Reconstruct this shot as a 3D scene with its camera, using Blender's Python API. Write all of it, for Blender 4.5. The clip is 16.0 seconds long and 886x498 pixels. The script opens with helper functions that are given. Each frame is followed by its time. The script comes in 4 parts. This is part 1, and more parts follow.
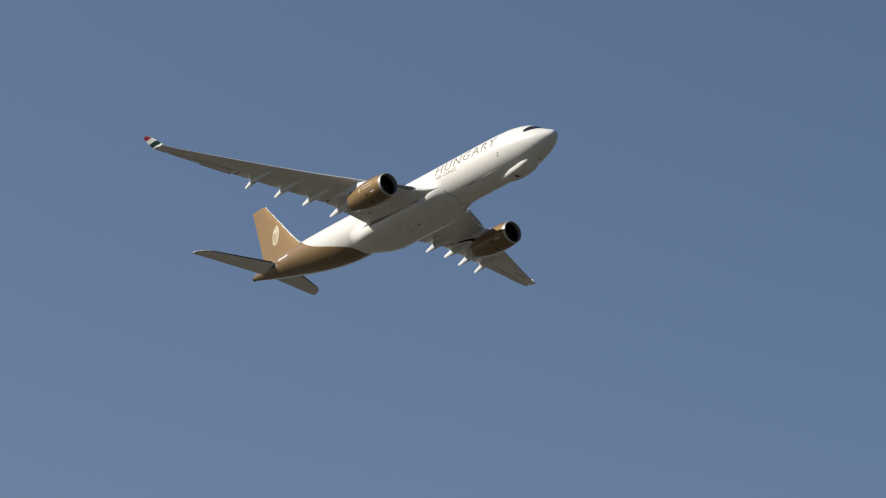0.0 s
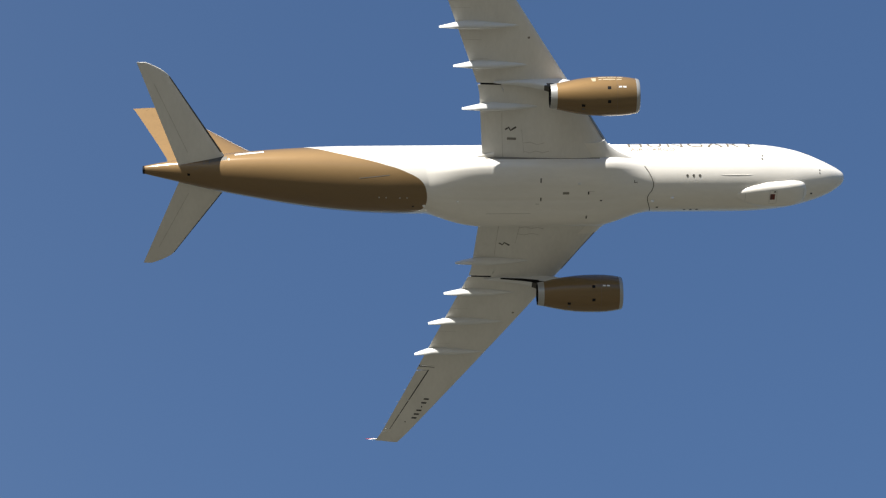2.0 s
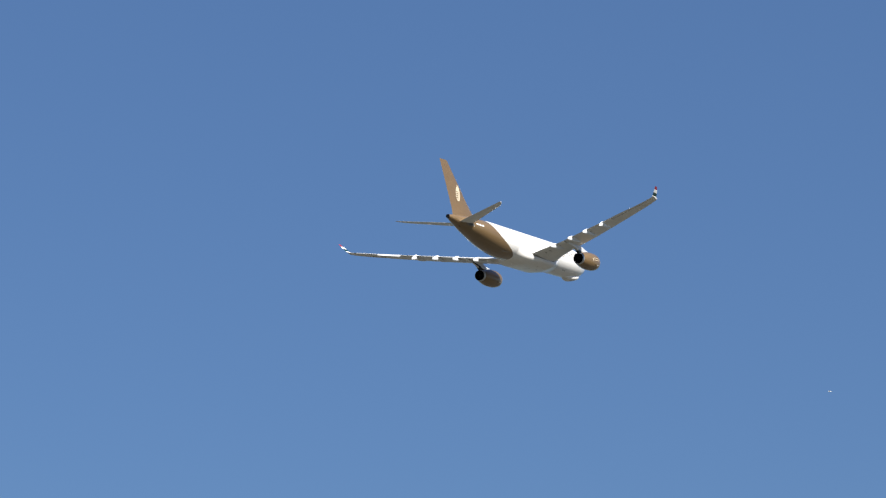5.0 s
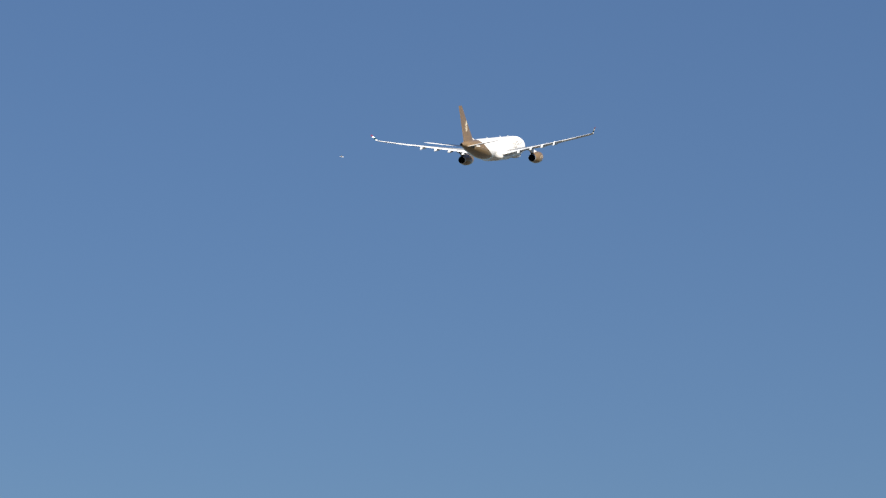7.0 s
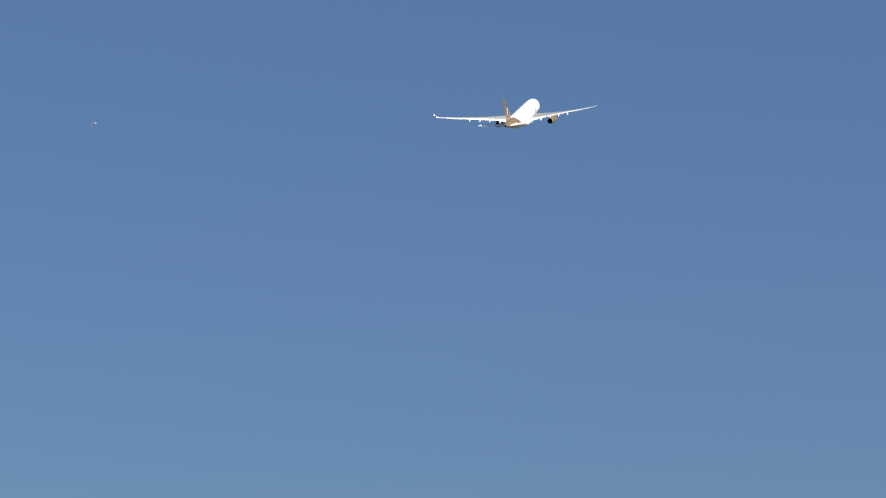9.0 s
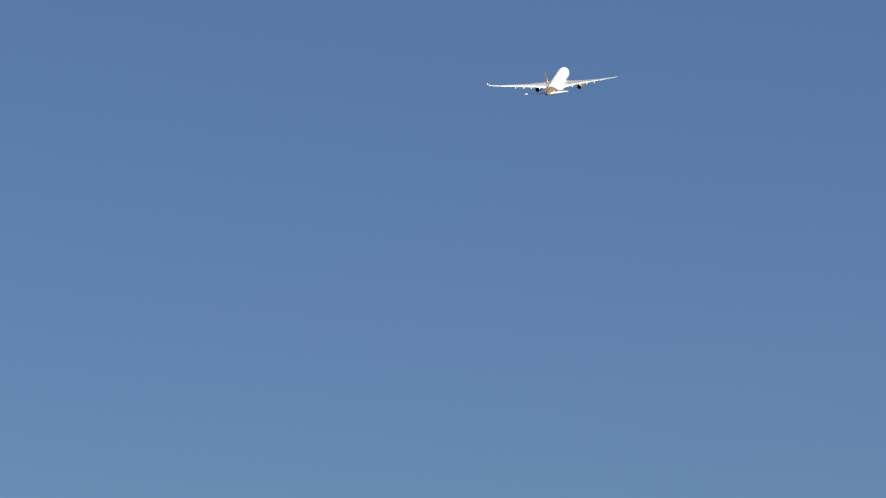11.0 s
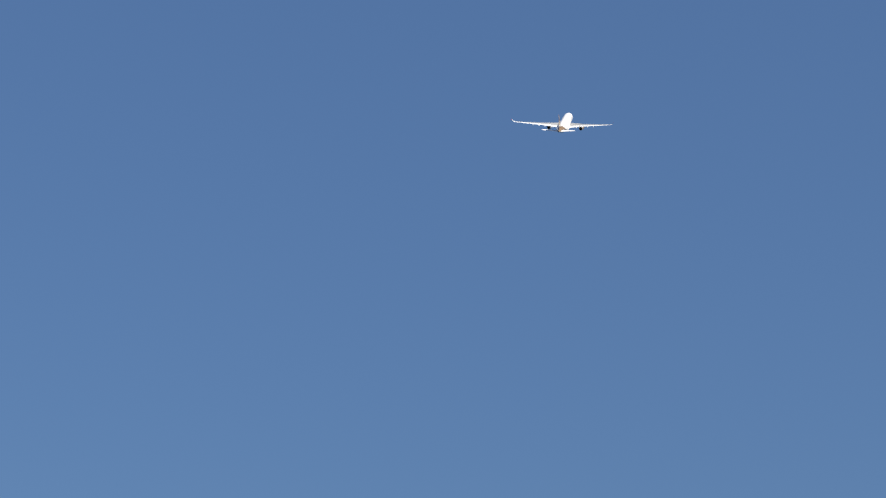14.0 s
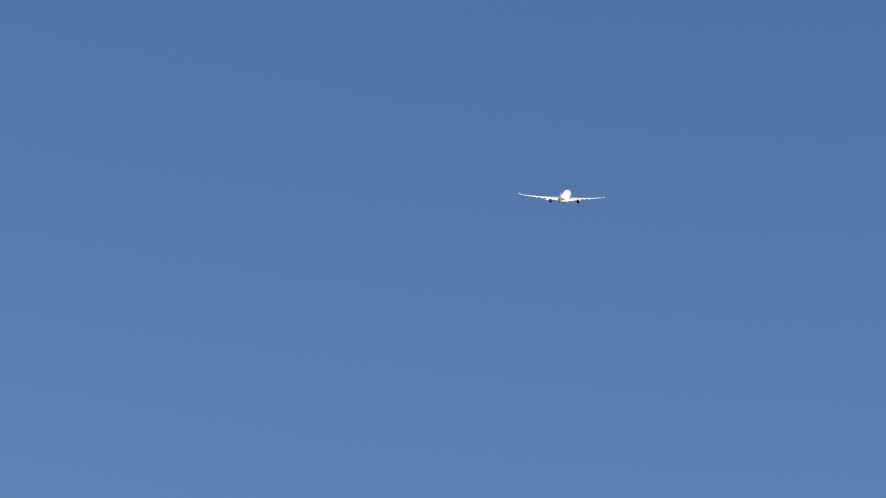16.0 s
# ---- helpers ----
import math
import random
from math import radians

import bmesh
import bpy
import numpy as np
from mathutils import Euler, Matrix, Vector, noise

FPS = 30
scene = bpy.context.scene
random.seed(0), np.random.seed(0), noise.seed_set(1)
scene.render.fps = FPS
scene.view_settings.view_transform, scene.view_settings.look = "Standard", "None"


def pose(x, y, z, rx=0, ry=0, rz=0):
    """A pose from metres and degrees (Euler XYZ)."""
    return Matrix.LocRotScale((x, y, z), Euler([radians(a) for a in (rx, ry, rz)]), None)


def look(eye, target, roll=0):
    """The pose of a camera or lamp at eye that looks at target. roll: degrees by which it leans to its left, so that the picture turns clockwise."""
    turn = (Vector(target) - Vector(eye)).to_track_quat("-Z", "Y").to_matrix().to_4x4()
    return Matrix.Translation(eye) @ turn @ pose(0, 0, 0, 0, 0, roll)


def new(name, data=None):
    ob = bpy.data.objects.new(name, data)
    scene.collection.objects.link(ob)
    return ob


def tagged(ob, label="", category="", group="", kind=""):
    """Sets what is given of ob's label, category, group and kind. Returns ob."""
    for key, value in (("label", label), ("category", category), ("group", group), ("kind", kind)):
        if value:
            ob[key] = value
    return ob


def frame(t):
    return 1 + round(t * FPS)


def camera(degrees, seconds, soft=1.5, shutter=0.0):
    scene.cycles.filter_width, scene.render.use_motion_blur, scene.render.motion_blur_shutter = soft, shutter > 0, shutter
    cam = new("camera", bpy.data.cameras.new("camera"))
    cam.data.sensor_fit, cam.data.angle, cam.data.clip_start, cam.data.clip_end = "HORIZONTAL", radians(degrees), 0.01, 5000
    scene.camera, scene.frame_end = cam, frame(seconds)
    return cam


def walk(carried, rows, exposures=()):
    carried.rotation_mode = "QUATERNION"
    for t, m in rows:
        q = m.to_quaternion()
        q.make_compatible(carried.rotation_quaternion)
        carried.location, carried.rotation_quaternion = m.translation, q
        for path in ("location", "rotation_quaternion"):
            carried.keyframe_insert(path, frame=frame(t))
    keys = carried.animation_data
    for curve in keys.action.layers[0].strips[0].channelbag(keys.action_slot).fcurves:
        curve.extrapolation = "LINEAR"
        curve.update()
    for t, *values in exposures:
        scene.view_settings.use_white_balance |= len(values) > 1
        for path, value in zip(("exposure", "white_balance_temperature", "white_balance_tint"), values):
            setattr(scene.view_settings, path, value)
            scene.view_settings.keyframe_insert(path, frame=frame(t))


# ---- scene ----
cam = camera(18.952, 16.0, 1.25)
EYE = (0.0, 0.0, 1.7)

# seconds, azimuth, elevation and roll of the hand-held camera
SIGHT = [
    (0.0, 138.197, 22.250, -0.714),
    (0.5, 129.465, 26.723, 0.373),
    (1.0, 118.103, 31.607, 0.830),
    (1.5, 102.849, 35.477, 0.709),
    (2.0, 85.979, 36.313, 0.132),
    (2.5, 68.172, 34.642, -1.262),
    (3.0, 54.434, 32.497, -0.808),
    (3.5, 43.496, 28.843, 0.162),
    (4.0, 36.235, 24.980, -0.177),
    (4.5, 30.779, 21.982, 0.846),
    (4.7, 28.793, 20.503, 0.700),
    (5.0, 25.958, 18.391, -0.032),
    (5.5, 22.521, 16.052, -0.261),
    (6.0, 20.134, 14.740, -0.023),
    (6.5, 18.401, 14.109, 0.315),
    (6.8, 17.686, 14.086, 0.420),
    (7.0, 16.930, 13.812, 0.383),
    (7.5, 15.587, 13.663, 0.048),
    (8.0, 14.739, 13.818, -0.110),
    (8.5, 13.615, 13.740, -0.164),
    (9.0, 13.290, 13.777, -0.337),
    (9.5, 13.068, 13.939, -0.486),
    (10.0, 12.710, 14.196, -0.559),
    (10.5, 12.266, 14.554, -0.555),
    (11.0, 11.790, 15.015, -0.473),
    (11.3, 11.505, 15.298, -0.330),
    (11.5, 11.334, 15.586, -0.310),
    (12.0, 10.946, 16.225, -0.064),
    (12.5, 10.622, 16.784, 0.212),
    (13.0, 10.275, 17.350, 0.262),
    (13.5, 9.967, 18.008, 0.096),
    (14.0, 9.719, 18.681, 0.134),
    (14.5, 9.505, 19.413, 0.230),
    (15.0, 9.291, 20.233, -0.112),
    (15.5, 9.068, 20.970, 0.108),
    (16.0, 8.733, 21.435, -0.204),
]


def sight(az, el, roll):
    a, e = radians(az), radians(el)
    way = Vector((math.cos(a) * math.cos(e), math.sin(a) * math.cos(e), math.sin(e)))
    return look(EYE, Vector(EYE) + way * 100, roll)


# seconds, stops, white balance
EXPOSURES = [
    (0.0, 0.12, 6850, 8), (0.5, 0.24, 6730, 8), (1.0, 0.45, 6720, 8), (1.5, 0.65, 6720, 8), (2.0, 0.85, 6800, 8), (2.5, 0.92, 6750, 8),
    (3.0, 0.97, 6650, 8), (4.5, 0.90, 6450, 9), (7.0, 0.76, 6740, 9), (8.5, 0.73, 6830, 9), (12.0, 0.75, 6800, 8.5), (14.0, 0.75, 6620, 8.5), (16.0, 0.83, 6500, 8.5),
]
walk(cam, [(t, sight(a, e, r)) for t, a, e, r in SIGHT], EXPOSURES)

# ---- light ----
SUN_AZ, SUN_EL = 238.5, 37.0
world = bpy.data.worlds.new("world")
scene.world = world
world.use_nodes = True
wn = world.node_tree.nodes
sky = wn.new("ShaderNodeTexSky")
sky.sky_type, sky.sun_disc = "NISHITA", False
sky.sun_elevation, sky.sun_rotation = radians(SUN_EL), radians(90 - SUN_AZ)
sky.altitude, sky.air_density, sky.dust_density, sky.ozone_density = 200, 0.8, 0.45, 3.0
wl = world.node_tree.links
# a clear, evenly bright blue sky: the texture's range narrowed, its hue a little deeper
tone, power, scale_sky, tint = wn.new("ShaderNodeRGBToBW"), wn.new("ShaderNodeMath"), wn.new("ShaderNodeVectorMath"), wn.new("ShaderNodeVectorMath")
power.operation, power.inputs[1].default_value = "POWER", -0.52
scale_sky.operation, tint.operation, tint.inputs[1].default_value = "SCALE", "MULTIPLY", (0.87, 1.0, 1.12)
wl.new(sky.outputs[0], tone.inputs[0]), wl.new(tone.outputs[0], power.inputs[0])
# thin haze towards one side of the sky, paler and brighter than the clear blue
where, side_way, haze, hue = wn.new("ShaderNodeTexCoord"), wn.new("ShaderNodeVectorMath"), wn.new("ShaderNodeMapRange"), wn.new("ShaderNodeMix")
side_way.operation, side_way.inputs[1].default_value = "DOT_PRODUCT", (math.cos(radians(175)), math.sin(radians(175)), 0)
haze.interpolation_type = "SMOOTHSTEP"
haze.inputs["From Min"].default_value, haze.inputs["From Max"].default_value = -0.05, 1.0
hue.data_type = "RGBA"
hue.inputs[6].default_value, hue.inputs[7].default_value = (0.87, 1.0, 1.12, 1), (2.02, 1.76, 1.60, 1)
wl.new(where.outputs["Generated"], side_way.inputs[0]), wl.new(side_way.outputs["Value"], haze.inputs["Value"])
wl.new(haze.outputs[0], hue.inputs[0]), wl.new(hue.outputs[2], tint.inputs[1])
wl.new(sky.outputs[0], tint.inputs[0]), wl.new(tint.outputs[0], scale_sky.inputs[0]), wl.new(power.outputs[0], scale_sky.inputs["Scale"])
wl.new(scale_sky.outputs[0], wn["Background"].inputs[0])
wn["Background"].inputs[1].default_value = 0.0802
sun = new("sun", bpy.data.lights.new("sun", "SUN"))
sun.data.energy, sun.data.angle, sun.data.color = 5.0, radians(0.53), (1.0, 0.96, 0.905)
_a, _e = radians(SUN_AZ), radians(SUN_EL)
sun.matrix_world = look((math.cos(_a) * math.cos(_e) * 50, math.sin(_a) * math.cos(_e) * 50, math.sin(_e) * 50), (0, 0, 0))


# ---- materials ----
def material(name, color, rough=0.5, metal=0.0, coat=0.0, vary=0.06, scale=0.6, stretch=(1, 1, 1), bump=0.0, bump_scale=3.0):
    """A principled surface whose colour wanders a little at two scales, with fine relief."""
    m = bpy.data.materials.new(name)
    m.use_nodes = True
    n, l = m.node_tree.nodes, m.node_tree.links
    b = n["Principled BSDF"]
    b.inputs["Roughness"].default_value, b.inputs["Metallic"].default_value = rough, metal
    b.inputs["Coat Weight"].default_value, b.inputs["Coat Roughness"].default_value = coat, 0.10
    tc, mp = n.new("ShaderNodeTexCoord"), n.new("ShaderNodeMapping")
    mp.inputs["Scale"].default_value = stretch
    l.new(tc.outputs["Object"], mp.inputs["Vector"])
    coarse, fine = n.new("ShaderNodeTexNoise"), n.new("ShaderNodeTexNoise")
    coarse.inputs["Scale"].default_value, coarse.inputs["Detail"].default_value = scale, 4
    fine.inputs["Scale"].default_value, fine.inputs["Detail"].default_value = scale * 9, 3
    mean = n.new("ShaderNodeMix")
    mean.inputs[0].default_value = 0.35
    hsv = n.new("ShaderNodeHueSaturation")
    hsv.inputs["Color"].default_value = (*color, 1)
    rng = n.new("ShaderNodeMapRange")
    rng.inputs["From Min"].default_value, rng.inputs["From Max"].default_value = 0.3, 0.7
    rng.inputs["To Min"].default_value, rng.inputs["To Max"].default_value = 1 - vary, 1 + vary * 0.5
    for t in (coarse, fine):
        l.new(mp.outputs[0], t.inputs["Vector"])
    l.new(coarse.outputs[0], mean.inputs[2]), l.new(fine.outputs[0], mean.inputs[3])
    l.new(mean.outputs[0], rng.inputs["Value"]), l.new(rng.outputs[0], hsv.inputs["Value"])
    l.new(hsv.outputs[0], b.inputs["Base Color"])
    if bump:
        bp, bt = n.new("ShaderNodeBump"), n.new("ShaderNodeTexNoise")
        bt.inputs["Scale"].default_value = bump_scale
        bp.inputs["Strength"].default_value, bp.inputs["Distance"].default_value = bump, 0.02
        l.new(mp.outputs[0], bt.inputs["Vector"]), l.new(bt.outputs[0], bp.inputs["Height"]), l.new(bp.outputs[0], b.inputs["Normal"])
    m["paint"] = hsv.name
    return m


WHITE_PAINT, GOLD_PAINT = (0.80, 0.78, 0.745), (0.236, 0.149, 0.063)
white = material("white_paint", WHITE_PAINT, 0.32, 0, 0.3, 0.07, 0.35, (0.35, 1, 1), 0.05, 1.2)
gold = material("gold_paint", GOLD_PAINT, 0.73, 0.62, 1.0, 0.08, 0.5, (0.4, 1, 1), 0.03, 1.5)
gold.node_tree.nodes["Principled BSDF"].inputs["Specular IOR Level"].default_value = 0.2
wing_grey = material("light_grey_wing_paint", (0.73, 0.72, 0.695), 0.42, 0, 0.1, 0.09, 0.5, (1, 0.35, 1), 0.05, 1.5)
walkway_grey = material("mid_grey_upper_wing_paint", (0.27, 0.27, 0.265), 0.5, 0, 0.1, 0.12, 0.5, (1, 0.35, 1), 0.05, 1.5)
fairing_grey = material("pale_grey_fairing_paint", (0.70, 0.71, 0.72), 0.35, 0, 0.2, 0.06, 0.8)
bare_metal = material("bare_metal", (0.62, 0.62, 0.63), 0.24, 0.95, 0, 0.08, 2.0)
satin_metal = material("satin_metal", (0.42, 0.42, 0.415), 0.38, 0.45, 0, 0.06, 2.0)
glint_metal = material("glint_pale_metal", (0.78, 0.78, 0.77), 0.4, 0.3, 0, 0.06, 2.0)
slat_metal = material("dark_slat_metal", (0.30, 0.285, 0.26), 0.38, 0.8, 0, 0.1, 2.0)
dark_metal = material("dark_metal", (0.10, 0.095, 0.09), 0.45, 0.7, 0, 0.2, 2.0)
black = material("black_void", (0.008, 0.008, 0.009), 0.7, 0, 0, 0.2, 2.0)
black.node_tree.nodes["Principled BSDF"].inputs["Specular IOR Level"].default_value = 0.15
seam = material("dark_seam", (0.10, 0.095, 0.085), 0.6, 0, 0, 0.2, 1.5)
seam_soft = material("soft_seam", (0.58, 0.57, 0.54), 0.5, 0, 0, 0.2, 1.5)
script_mark = material("pale_bronze_marking", (0.46, 0.38, 0.26), 0.4, 0, 0, 0.08, 2.0)
bronze_seam = material("bronze_seam", (0.16, 0.10, 0.05), 0.5, 0, 0, 0.2, 1.5)
cream_mark = material("cream_marking", (0.56, 0.48, 0.34), 0.4, 0, 0, 0.08, 2.0)
glass = material("dark_cockpit_glass", (0.012, 0.013, 0.016), 0.06, 0, 0.5, 0.1, 2.0)
lettering = material("bronze_lettering", (0.17, 0.135, 0.085), 0.45, 0.1, 0.2, 0.1, 1.0)
pale_gold = material("pale_gold_lettering", (0.26, 0.20, 0.12), 0.4, 0.2, 0.2, 0.1, 1.0)
ink = material("black_marking", (0.05, 0.05, 0.05), 0.5, 0, 0, 0.2, 2.0)
white_mark = material("white_marking", (0.82, 0.81, 0.78), 0.4, 0, 0, 0.05, 2.0)
scuff = material("brownish_scuff", (0.24, 0.225, 0.20), 0.6, 0, 0, 0.3, 2.0)
dull_red = material("dull_red_marking", (0.15, 0.018, 0.015), 0.5, 0, 0, 0.15, 2.0)
red_mark = material("red_marking", (0.25, 0.018, 0.035), 0.4, 0, 0, 0.1, 2.0)
green_mark = material("green_marking", (0.010, 0.040, 0.033), 0.4, 0, 0, 0.1, 2.0)
lamp_glow = material("lit_lamp", (0.9, 0.88, 0.82), 0.1, 0, 0.5, 0.02, 2.0)
lamp_glow.node_tree.nodes["Principled BSDF"].inputs["Emission Color"].default_value = (1, 0.93, 0.82, 1)
lamp_glow.node_tree.nodes["Principled BSDF"].inputs["Emission Strength"].default_value = 1.5
chitin = material("black_chitin", (0.02, 0.018, 0.016), 0.4, 0, 0, 0.2, 80.0)
film_wing = material("smoky_wing", (0.12, 0.11, 0.10), 0.3, 0, 0, 0.2, 80.0)


def livery(name, first, second, edge):
    """Two paints on one skin; second lies aft of a swept edge, given as (height, station)."""
    m = first.copy()
    m.name = name
    n, l = m.node_tree.nodes, m.node_tree.links
    b, tc = n["Principled BSDF"], n.new("ShaderNodeTexCoord")
    hsv = n[m["paint"]]
    sep, z01, ramp = n.new("ShaderNodeSeparateXYZ"), n.new("ShaderNodeMapRange"), n.new("ShaderNodeValToRGB")
    lo, hi, a, z = -3.4, 3.2, -60.0, -30.0
    z01.inputs["From Min"].default_value, z01.inputs["From Max"].default_value = lo, hi
    l.new(tc.outputs["Object"], sep.inputs[0]), l.new(sep.outputs[2], z01.inputs["Value"]), l.new(z01.outputs[0], ramp.inputs[0])
    ramp.color_ramp.interpolation = "B_SPLINE"
    els = ramp.color_ramp.elements
    while len(els) < len(edge):
        els.new(0.5)
    for e, (h, s) in zip(els, sorted(edge)):
        e.position = (h - lo) / (hi - lo)
        v = (s - a) / (z - a)
        e.color = (v, v, v, 1)
    back = n.new("ShaderNodeMapRange")
    back.inputs["To Min"].default_value, back.inputs["To Max"].default_value = a + SHIFT, z + SHIFT
    l.new(ramp.outputs[0], back.inputs["Value"])
    less = n.new("ShaderNodeMath")
    less.operation = "SUBTRACT"
    l.new(back.outputs[0], less.inputs[0]), l.new(sep.outputs[0], less.inputs[1])
    cut = n.new("ShaderNodeMapRange")
    cut.inputs["From Min"].default_value, cut.inputs["From Max"].default_value = -0.03, 0.03
    l.new(less.outputs[0], cut.inputs["Value"])
    two = n.new("ShaderNodeHueSaturation")
    two.inputs["Color"].default_value = (*second, 1)
    l.new(hsv.inputs["Value"].links[0].from_socket, two.inputs["Value"])
    mix = n.new("ShaderNodeMix")
    mix.data_type = "RGBA"
    l.new(cut.outputs[0], mix.inputs[0]), l.new(hsv.outputs[0], mix.inputs[6]), l.new(two.outputs[0], mix.inputs[7])
    l.new(mix.outputs[2], b.inputs["Base Color"])
    gloss = n.new("ShaderNodeMapRange")
    gloss.inputs["To Min"].default_value, gloss.inputs["To Max"].default_value = 0.32, 0.73
    l.new(cut.outputs[0], gloss.inputs["Value"]), l.new(gloss.outputs[0], b.inputs["Roughness"])
    met = n.new("ShaderNodeMath")
    met.operation, met.inputs[1].default_value = "MULTIPLY", 0.62
    l.new(cut.outputs[0], met.inputs[0]), l.new(met.outputs[0], b.inputs["Metallic"])
    clear = n.new("ShaderNodeMapRange")
    clear.inputs["To Min"].default_value, clear.inputs["To Max"].default_value = 0.3, 1.0
    l.new(cut.outputs[0], clear.inputs["Value"]), l.new(clear.outputs[0], b.inputs["Coat Weight"])
    return m


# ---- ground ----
def bounce_ground_material():
    """Unseen ground, pale round the viewer and darker beyond an uneven border, toned to shape bounced light."""
    m = material("bounce_ground", (0.092, 0.088, 0.065), 0.9, 0, 0, 0.35, 0.004, (1, 1, 1), 0.4, 0.5)
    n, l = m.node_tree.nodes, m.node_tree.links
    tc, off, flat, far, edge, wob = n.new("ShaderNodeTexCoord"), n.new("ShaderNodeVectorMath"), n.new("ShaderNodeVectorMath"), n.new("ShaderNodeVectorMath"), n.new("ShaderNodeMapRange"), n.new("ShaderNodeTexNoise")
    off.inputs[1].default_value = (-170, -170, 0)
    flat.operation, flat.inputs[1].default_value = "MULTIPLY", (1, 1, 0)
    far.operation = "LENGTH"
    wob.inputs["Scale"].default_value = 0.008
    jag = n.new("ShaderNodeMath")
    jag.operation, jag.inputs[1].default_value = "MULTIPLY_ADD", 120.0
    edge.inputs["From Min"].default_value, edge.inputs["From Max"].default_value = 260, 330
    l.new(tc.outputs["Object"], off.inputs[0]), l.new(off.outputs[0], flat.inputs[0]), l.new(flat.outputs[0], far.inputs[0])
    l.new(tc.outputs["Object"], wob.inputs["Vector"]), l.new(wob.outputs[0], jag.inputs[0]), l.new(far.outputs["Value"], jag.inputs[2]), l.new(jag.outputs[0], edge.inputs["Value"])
    # the darker outer tone is added to cut light bounced under the aircraft
    bounce_tones = n.new("ShaderNodeMix")
    bounce_tones.data_type = "RGBA"
    bounce_tones.inputs[7].default_value = (0.051, 0.047, 0.034, 1)
    l.new(edge.outputs[0], bounce_tones.inputs[0]), l.new(n[m["paint"]].outputs[0], bounce_tones.inputs[6])
    l.new(bounce_tones.outputs[2], n["Principled BSDF"].inputs["Base Color"])
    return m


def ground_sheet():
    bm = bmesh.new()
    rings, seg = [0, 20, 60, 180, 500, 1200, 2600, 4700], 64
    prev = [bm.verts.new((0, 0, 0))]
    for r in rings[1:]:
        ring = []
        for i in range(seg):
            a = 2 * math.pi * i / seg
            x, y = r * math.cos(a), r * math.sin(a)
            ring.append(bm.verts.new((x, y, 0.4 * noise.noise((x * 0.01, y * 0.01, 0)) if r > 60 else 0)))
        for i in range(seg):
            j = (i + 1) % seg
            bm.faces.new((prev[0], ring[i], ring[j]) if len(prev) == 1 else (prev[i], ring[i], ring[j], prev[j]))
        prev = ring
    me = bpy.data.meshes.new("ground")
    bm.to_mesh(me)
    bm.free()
    me.materials.append(bounce_ground_material())
    return tagged(new("ground", me), "flat unseen ground beneath the flight path, toned to shape bounced light", "ground", kind="structure")


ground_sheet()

# ---- mesh tools ----
SHIFT = 30.0  # stations are counted aft from the nose tip; the aircraft turns about station 30


def part(name, bm, mats, parent=None, label="", smooth=True, sharp=40):
    """Links a bmesh as one mesh object under a thing or a part."""
    bmesh.ops.remove_doubles(bm, verts=bm.verts, dist=2e-6)
    bmesh.ops.recalc_face_normals(bm, faces=bm.faces)
    me = bpy.data.meshes.new(name)
    for f in bm.faces:
        f.smooth = smooth
    for e in bm.edges:
        if len(e.link_faces) == 2 and e.calc_face_angle(0) > radians(sharp):
            e.smooth = False
    bm.to_mesh(me)
    bm.free()
    for m in mats if isinstance(mats, (list, tuple)) else [mats]:
        me.materials.append(m)
    ob = new(name, me)
    ob.parent = parent
    return tagged(ob, label) if label else ob


def loft(rings, closed=True, cap=True, bm=None, mat=0):
    """A skin through rings of points, all of one length."""
    bm = bm or bmesh.new()
    rows = [[bm.verts.new(p) for p in ring] for ring in rings]
    n = len(rows[0])
    for a, b in zip(rows, rows[1:]):
        for i in range(n if closed else n - 1):
            j = (i + 1) % n
            f = bm.faces.new((a[i], a[j], b[j], b[i]))
            f.material_index = mat
    if cap and closed:
        for row in (rows[0], rows[-1]):
            bm.faces.new(row).material_index = mat
    return bm


def interp(x, table, col):
    xs = [r[0] for r in table]
    ys = [r[col] for r in table]
    # monotone-ish smooth interpolation
    i = max(0, min(len(xs) - 2, int(np.searchsorted(xs, x)) - 1))
    h = xs[i + 1] - xs[i]
    t = max(0.0, min(1.0, (x - xs[i]) / h))

    def slope(k):
        if k == 0 or k == len(xs) - 1:
            k0, k1 = (0, 1) if k == 0 else (k - 1, k)
            return (ys[k1] - ys[k0]) / (xs[k1] - xs[k0])
        d0, d1 = (ys[k] - ys[k - 1]) / (xs[k] - xs[k - 1]), (ys[k + 1] - ys[k]) / (xs[k + 1] - xs[k])
        return 0.0 if d0 * d1 <= 0 else 2 * d0 * d1 / (d0 + d1)

    m0, m1 = slope(i) * h, slope(i + 1) * h
    return (2 * t**3 - 3 * t**2 + 1) * ys[i] + (t**3 - 2 * t**2 + t) * m0 + (-2 * t**3 + 3 * t**2) * ys[i + 1] + (t**3 - t**2) * m1


def ease(a, b, x):
    t = max(0.0, min(1.0, (x - a) / (b - a)))
    return t * t * (3 - 2 * t)


# ---- the cargo aircraft ----
jet = tagged(new("cargo_aircraft"), "white and gold twin-engined cargo jet airliner in flight, wheels up", "aircraft")
FZ = -0.12  # height of the fuselage axis

